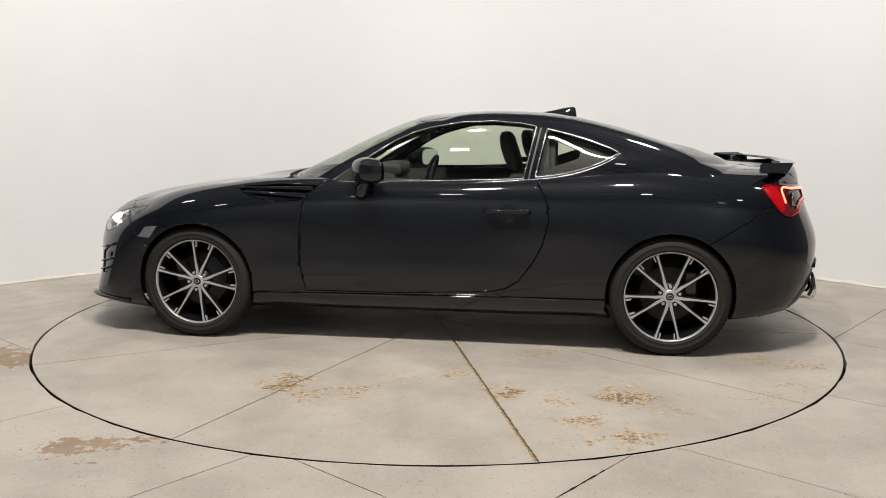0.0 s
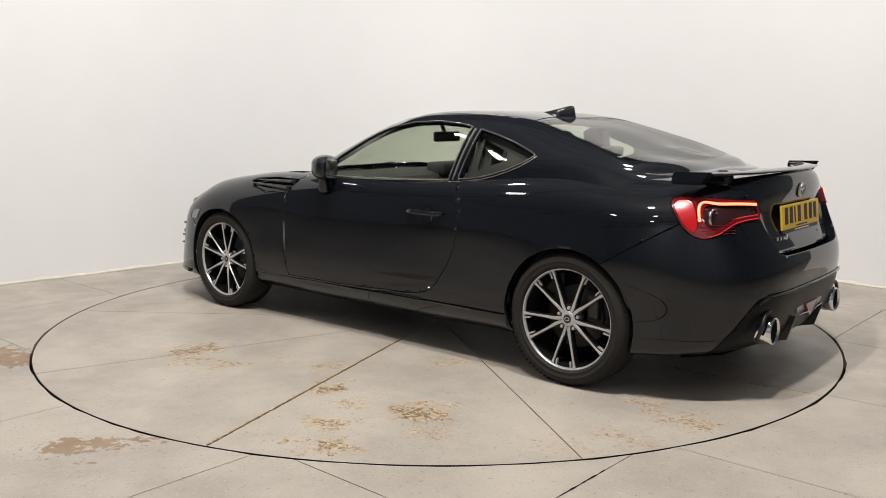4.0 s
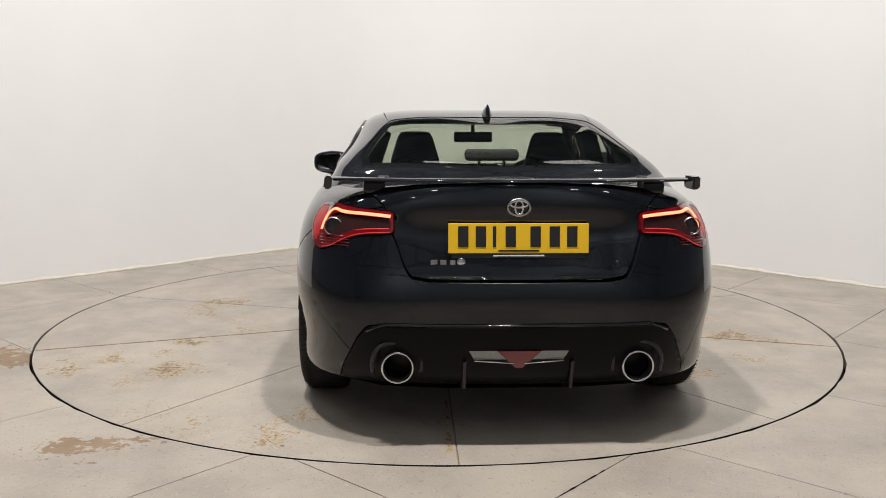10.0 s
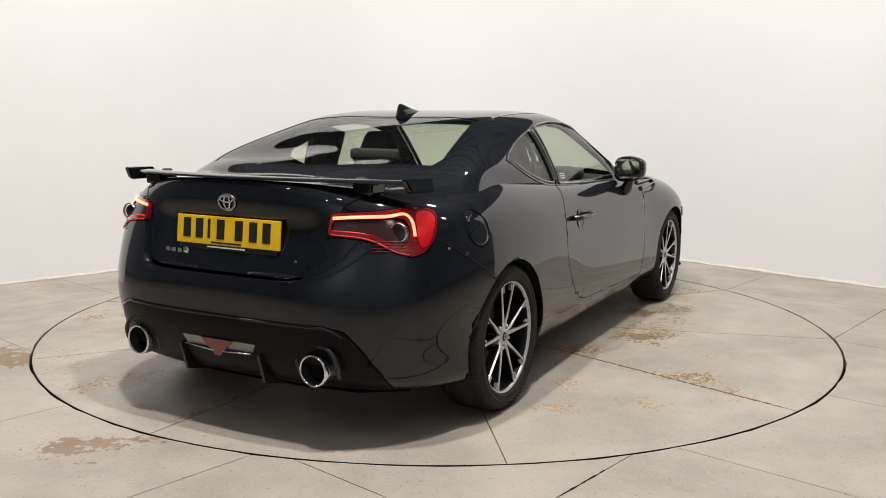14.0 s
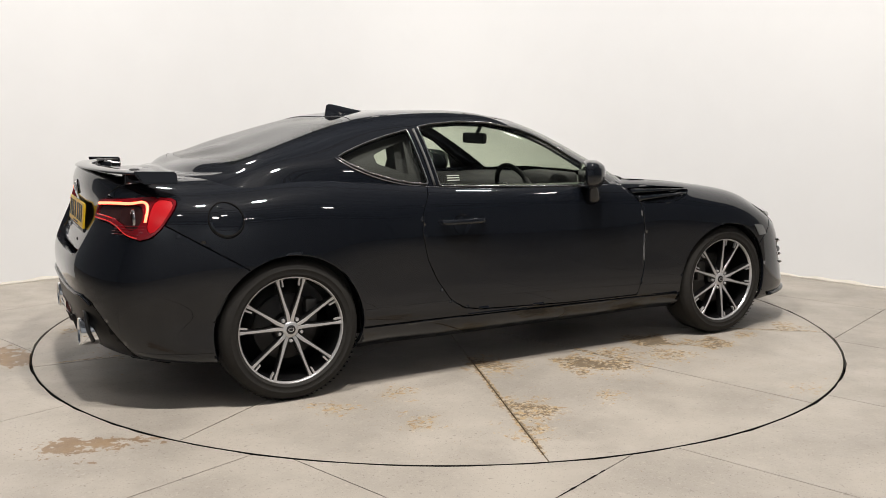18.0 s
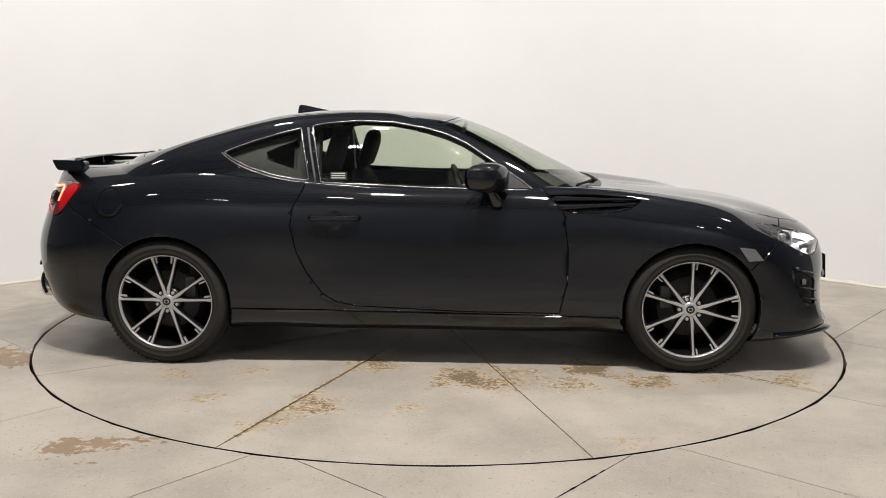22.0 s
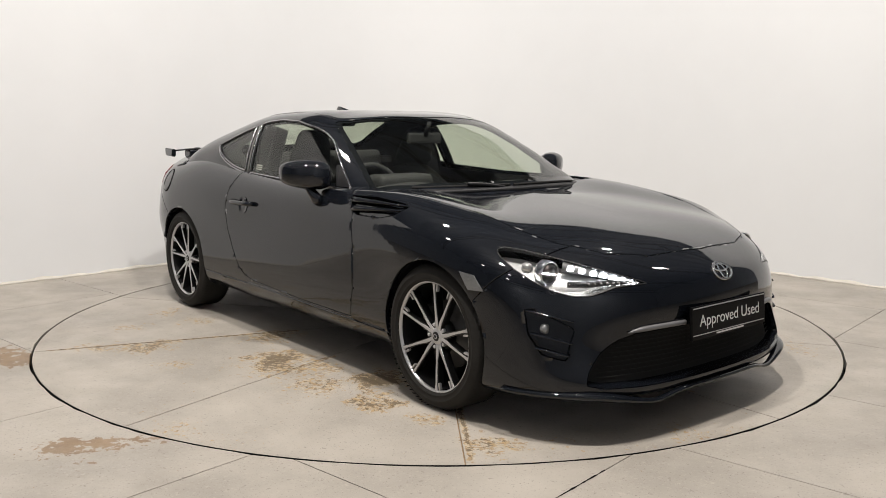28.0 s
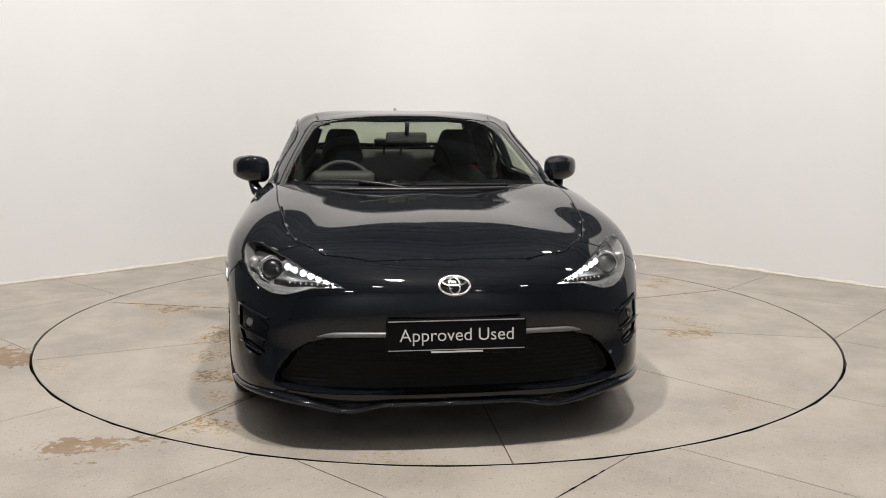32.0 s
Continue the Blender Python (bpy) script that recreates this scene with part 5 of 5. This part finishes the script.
# wing on the boot: bowed blade, three mounts, upright end pieces
P = smooth_line([(-1.79, .695, .985), (-1.86, .60, .988), (-1.925, .42, .990), (-1.965, .2, .991), (-1.978, 0, .991)], 20)
P = np.concatenate([P, (P * np.array([1, -1, 1]))[-2::-1]])
V, F = [], []
for x, y, z in P:
    V += [(x + .065, y, z + .004), (x + .02, y, z + .008), (x - .03, y, z + .004), (x - .040, y, z - .002), (x - .03, y, z - .005), (x + .05, y, z - .003)]
for i in range(len(P) - 1):
    for k in range(6):
        F.append((6 * i + k, 6 * i + (k + 1) % 6, 6 * i + 6 + (k + 1) % 6, 6 * i + 6 + k))
WING = part("rear_wing", V, F, M_PAINT, CAR)
for s in (1, -1):
    V = [(-1.885, .690, 1.000), (-1.72, .705, .996), (-1.715, .712, .945), (-1.855, .700, .948)]
    V = [(x, y, z) for x, y, z in V] + [(x, y + .030, z + .004) for x, y, z in V]
    bm = bmesh.new()
    q = [bm.verts.new(v) for v in V]
    for f in ((3, 2, 1, 0), (4, 5, 6, 7), (0, 1, 5, 4), (1, 2, 6, 5), (2, 3, 7, 6), (3, 0, 4, 7)):
        bm.faces.new([q[i] for i in f])
    bmesh.ops.bevel(bm, geom=bm.edges[:], offset=.006, segments=2, affect="EDGES")
    if s < 0:
        bmesh.ops.scale(bm, vec=(1, -1, 1), verts=bm.verts)
        bmesh.ops.reverse_faces(bm, faces=bm.faces)
    from_bm("end_piece", bm, M_PAINT, WING)
    bm = box_bm((.10, .085, .05), (-1.845, s * .535, .962), .012)
    from_bm("mount", bm, M_PAINT, WING)
    part("mount_bolt", *lathe([(.0, .998), (.018, .998), (.024, .990)], 16, "z", (-1.845, s * .50, 0.004)), M_BLACK, WING)
from_bm("mount", box_bm((.05, .026, .04), (-1.965, 0, .972), .006), M_PAINT, WING)

# number plate with plain bars, badge bars and marks
lean = Matrix.Translation((-2.026, 0, .784)) @ pose(0, 0, 0, 0, 6, 0)
PLATE = from_bm("number_plate", box_bm((.010, .520, .111), (0, 0, 0), .002), M_YELLOW, CAR, "yellow rear number plate with plain dark bars")
PLATE.matrix_basis = lean
for y in (.205, .140, .090, .030, -.062, -.133, -.198):
    from_bm("bar", box_bm((.003, .012 if abs(y - .09) < .001 else .038, .076), (-.0055, y, .006)), M_PLATETEXT, PLATE)
from_bm("bar", box_bm((.003, .15, .006), (-.0055, 0, -.046)), M_PLATETEXT, PLATE)
from_bm("plate_holder", box_bm((.010, .50, .022), (.004, 0, -.063), .002), M_BLACK, PLATE)
from_bm("bar", box_bm((.003, .19, .005), (-.0045, 0, -.0640)), M_WHITE, PLATE)


def boot_at(y, z):
    """Skin of the boot lid, which is set back round the plate."""
    k = min(1, max(0, (z - .78) / .14))
    return tail_at(y, z) + .040 * (1 - k * k * (3 - 2 * k))


def badge(at, w, h, facing, parent):
    """A chrome oval ring with two smaller ones inside, laid on the skin."""
    def oval(a, b, r, up=0.0):
        pts = []
        for t in np.linspace(0, 2 * math.pi, 33):
            y, z = at[0] + a * math.cos(t), at[1] + up + b * math.sin(t)
            pts.append((nose_at(y, z) + .004 if facing > 0 else boot_at(y, z) - .004, y, z))
        return tube(pts, r, 6)
    o = part("badge", *oval(w, h, .0055), M_TRIM, parent, "chrome oval badge")
    part("inner_oval", *oval(w * .36, h * .85, .0045), M_CHROME, o)
    part("upper_oval", *oval(w * .78, h * .40, .0045, h * .42), M_CHROME, o)


badge((0.0, .616), .056, .031, 1, CAR)
badge((0.0, .897), .041, .030, -1, CAR)
for y, w in ((.312, .026), (.278, .024), (.243, .020)):
    from_bm("badge_bar", box_bm((.006, w, .019), (boot_at(y, .696) - .002, y, .696), .003), M_TRIM, CAR)
part("badge_disc", *lathe([(.0, -.003), (.014, -.003), (.017, .002)], 18, "x", (boot_at(.212, .696) - .002, .212, .696)), M_CHROME, CAR)
part("boot_keyhole", *lathe([(.0, -.003), (.006, -.002), (.008, .003)], 12, "x", (-2.07, -.36, .70)), M_BLACK, CAR)

# front board with its words
BOARD = from_bm("sign_board", box_bm((.012, .515, .130), (0, 0, 0), .003), M_DIFF, CAR, "black plate board reading Approved Used")
BOARD.matrix_basis = Matrix.Translation((2.130, .004, .438)) @ pose(0, 0, 0, 0, -4, 0)
from_bm("bracket", box_bm((.04, .40, .09), (-.025, 0, 0), .004), M_BLACK, BOARD)


def word(text, size):
    txt = bpy.data.curves.new("words", "FONT")
    txt.body, txt.size, txt.align_y, txt.extrude, txt.offset = text, size, "CENTER", .0006, -.0002
    holder = bpy.data.objects.new("words", txt)
    scene.collection.objects.link(holder)
    bpy.context.view_layer.update()
    me = bpy.data.meshes.new_from_object(holder.evaluated_get(bpy.context.evaluated_depsgraph_get()))
    bpy.data.objects.remove(holder)
    me.materials.clear()
    me.materials.append(M_WHITE)
    return me, max(v.co.x for v in me.vertices)


_, wide = word("Approved Used", .066)
me, _ = word("Approved", .066)
me2, w2 = word("Used", .066)
for data, start in ((me, -wide / 2), (me2, wide / 2 - w2)):
    ob = new("lettering", data)
    ob.parent = BOARD
    ob.matrix_basis = pose(.0075, start, .004, 90, 0, 90)
from_bm("bar", box_bm((.002, .19, .006), (.007, .0, -.056)), M_WHITE, BOARD)
from_bm("rim_line", box_bm((.004, .50, .004), (.006, 0, .058)), M_SILVER, BOARD)
from_bm("rim_line", box_bm((.004, .50, .003), (.006, 0, -.048)), M_SILVER, BOARD)

# roof fin, cowl and wipers
V, F = [], []
for x, h, w in ((-.575, .003, .005), (-.60, .008, .014), (-.64, .018, .021), (-.68, .030, .025), (-.72, .043, .026), (-.75, .052, .023), (-.770, .056, .018), (-.782, .052, .013), (-.792, .006, .014)):
    zb = reach(SHELL_SKIN, 0, 1, 2, lambda K: K[:, 2] > 1.0, x, 0) - .004
    for k in range(13):
        a = math.pi * k / 12
        V.append((x, -w * math.copysign(abs(math.cos(a)) ** 1.6, math.cos(a)), zb + 1.12 * h * math.sin(a) ** 1.2))
for i in range(8):
    for k in range(12):
        F.append((13 * i + k, 13 * i + k + 1, 13 * i + 14 + k, 13 * i + 13 + k))
part("aerial_fin", V, F, M_PAINT, CAR)
P = smooth_line([(.66, .70, .864), (.78, .56, .868), (.875, .30, .870), (.905, 0, .870)], 20)
P = np.concatenate([P, (P * np.array([1, -1, 1]))[-2::-1]])
part("cowl", *tube(P, .034, 8, .45), M_BLACK, CAR)
for pts in (((.895, -.05, .892), (.855, -.30, .893), (.755, -.56, .889)), ((.855, .45, .887), (.888, .20, .891), (.895, -.02, .891))):
    part("wiper", *tube(smooth_line(pts, 14), .007, 6), M_MATT, CAR)
P = [(.915, -.05, .872), (.892, -.18, .895), (.862, -.30, .905)]
part("wiper_arm", *tube(smooth_line(P, 10), .009, 6), M_BLACK, CAR)
# drip mouldings along the roof
for s in (1, -1):
    P = [(x, y, reach(SHELL_SKIN, 0, 1, 2, lambda K: K[:, 2] > 1.0, x, y) - .004) for x, y in ((.03, .498), (-.1, .514), (-.3, .530), (-.5, .525), (-.7, .515), (-.88, .497))]
    part("roof_moulding", *both(*tube(smooth_line(P, 30), .005, 6), s), M_BLACK, CAR)

# ---------- cabin ----------
def stack(secs, y, n=16):
    """A padded upright form from (height, half width, half depth, x) rows."""
    V, F = [], []
    for z, w, t, x in secs:
        for k in range(n):
            a = 2 * math.pi * k / n
            c, d = math.cos(a), math.sin(a)
            V.append((x + t * math.copysign(abs(c) ** .7, c) + .03 * (abs(d) ** 4 if w > .2 else 0), y + w * math.copysign(abs(d) ** .7, d), z))
    for i in range(len(secs) - 1):
        for k in range(n):
            F.append((n * i + k, n * i + n + k, n * i + n + (k + 1) % n, n * i + (k + 1) % n))
    F.append(tuple(range(len(V) - n, len(V))))
    F.append(tuple(range(n))[::-1])
    return V, F


def build_seat(y, dx):
    seat = from_bm("seat", box_bm((.50, .46, .14), (-.12 + dx, y, .42), .05, None, 3), M_SEAT, CAR, smooth=True)
    part("seat_back", *stack([(z, w, t, x + dx) for z, w, t, x in ((.42, .25, .07, -.30), (.55, .26, .085, -.35), (.70, .27, .08, -.41), (.80, .245, .075, -.445), (.87, .19, .06, -.465), (.905, .14, .045, -.47), (.918, .10, .02, -.47))], y), M_SEAT, seat)
    part("headrest", *stack([(z, w, t, x + dx) for z, w, t, x in ((.925, .11, .020, -.455), (.94, .138, .042, -.450), (1.00, .130, .050, -.432), (1.06, .112, .050, -.412), (1.115, .096, .044, -.400), (1.140, .078, .028, -.396), (1.146, .05, .010, -.395))], y), M_SEAT, seat)
    for o in (-.05, .05):
        part("post", *tube([(-.465 + dx, y + o, .88), (-.445 + dx, y + o, .97)], .007, 8), M_BLACK, seat)


build_seat(.36, 0.0)
build_seat(-.36, -.085)
bench = from_bm("rear_bench", box_bm((.34, 1.16, .16), (-.95, 0, .52), .05, None, 3), M_SEAT, CAR, smooth=True)
from_bm("bench_back", box_bm((.14, 1.16, .46), (-1.12, 0, .76), .05, pose(0, 0, 0, 0, -14, 0), 3), M_SEAT, bench, smooth=True)
from_bm("centre_headrest", box_bm((.06, .26, .055), (-1.0, 0, 1.045), .02, None, 3), M_SEAT, bench, smooth=True)
for y in (-.06, .06):
    from_bm("post", box_bm((.014, .014, .08), (-1.0, y, .99)), M_BLACK, bench)
part("parcel_shelf", [(-1.10, -.66, .945), (-1.10, .66, .945), (-1.52, .52, .950), (-1.52, -.52, .950), (-1.10, -.66, .90), (-1.10, .66, .90), (-1.52, .52, .90), (-1.52, -.52, .90)], [(0, 1, 2, 3), (0, 4, 5, 1), (3, 2, 6, 7)], M_CABIN, CAR, smooth=False)
V, F = [], []
for y in np.linspace(-.72, .72, 25):
    bulge = .030 * math.exp(-((y + .37) / .16) ** 2)
    e = .10 * (abs(y) / .72) ** 3
    V += [(.30 - e * .2, y, .55), (.33, y, .74), (.37, y, .845 + bulge), (.48, y, .872 + bulge * .7), (.84 - e * 1.8, y, .872)]
for i in range(24):
    for k in range(4):
        F.append((5 * i + k, 5 * i + k + 1, 5 * i + 6 + k, 5 * i + 5 + k))
DASH = part("dashboard", V, F, M_CABIN, CAR)
from_bm("binnacle", box_bm((.16, .34, .09), (.40, -.37, .885), .035, None, 3), M_CABIN, DASH, smooth=True)
from_bm("centre_screen", box_bm((.02, .20, .12), (.325, 0, .76), .008), M_RIMBLACK, DASH)
from_bm("console", box_bm((.80, .20, .22), (-.05, 0, .48), .03), M_CABIN, CAR, smooth=True)
V, F = [], []
for i in range(40):
    a = 2 * math.pi * i / 40
    for k in range(10):
        b = 2 * math.pi * k / 10
        r = .178 + .014 * math.cos(b)
        V.append((.014 * math.sin(b), r * math.cos(a), r * math.sin(a)))
for i in range(40):
    for k in range(10):
        F.append((i * 10 + k, i * 10 + (k + 1) % 10, ((i + 1) % 40) * 10 + (k + 1) % 10, ((i + 1) % 40) * 10 + k))
WHEEL = part("steering_wheel", V, F, M_CABIN, CAR)
from_bm("boss", box_bm((.05, .14, .12), (.02, 0, 0), .03, None, 3), M_CABIN, WHEEL, smooth=True)
for a in (0, 180, 270):
    from_bm("spoke", box_bm((.02, .13, .035), (.01, .10, 0), .008, pose(0, 0, 0, a, 0, 0)), M_SILVER if a == 270 else M_CABIN, WHEEL)
WHEEL.matrix_basis = pose(.185, -.37, .80, 0, -22, 0)
REAR_VIEW = from_bm("interior_mirror", box_bm((.03, .235, .062), (.13, 0, 1.105), .014), M_CABIN, CAR)
part("mirror_stem", *tube([(.14, 0, 1.12), (.17, 0, 1.17), (.18, 0, 1.195)], .012, 8), M_CABIN, REAR_VIEW)
for s in (1, -1):
    V = [(.62, .70, .865), (-.60, .715, .88), (-1.2, .70, .93), (-1.2, .70, .40), (.62, .70, .40)]
    V = [(x, y * s, z) for x, y, z in V] + [(x, (y + .03) * s, z) for x, y, z in V]
    part("door_card", V, [(0, 1, 2, 3, 4), (5, 9, 8, 7, 6), (0, 5, 6, 1), (1, 6, 7, 2)], M_CABIN, CAR, smooth=False)
    part("seat_belt", *tube([(-.62, s * .66, 1.10), (-.60, s * .67, .95), (-.52, s * .60, .70)], .014, 6, .25), M_CABIN, CAR)
part("cabin_floor", [(-1.2, -.70, .30), (.6, -.70, .30), (.6, .70, .30), (-1.2, .70, .30)], [(0, 1, 2, 3)], M_CABIN, CAR, smooth=False)
V, F = [], []
for i, x in enumerate(np.linspace(.05, -.85, 13)):
    for y in np.linspace(-.52, .52, 15):
        V.append((x, y, reach(SHELL_SKIN, 0, 1, 2, lambda K: K[:, 2] > 1.0, x, abs(y)) - .028))
F = [(r * 15 + c, r * 15 + c + 1, r * 15 + 16 + c, r * 15 + 15 + c) for r in range(12) for c in range(14)]
part("headlining", V, F, M_CABIN, CAR)


def motions():
    """The table turns and carries the car round with it."""
    t = np.array([a for a, b in TURN], float)
    v = np.array([b for a, b in TURN], float)
    times = [k * 0.5 for k in range(65)]
    angle = spline(v[:, None], t, times)[:, 0]
    walk(TABLE, [(k, pose(0, 0, 0, 0, 0, a)) for k, a in zip(times, angle)])
    walk(CAR, [(k, pose(0, 0, 0, 0, 0, a) @ pose(*CAR_AT, 0)) for k, a in zip(times, angle)])


motions()
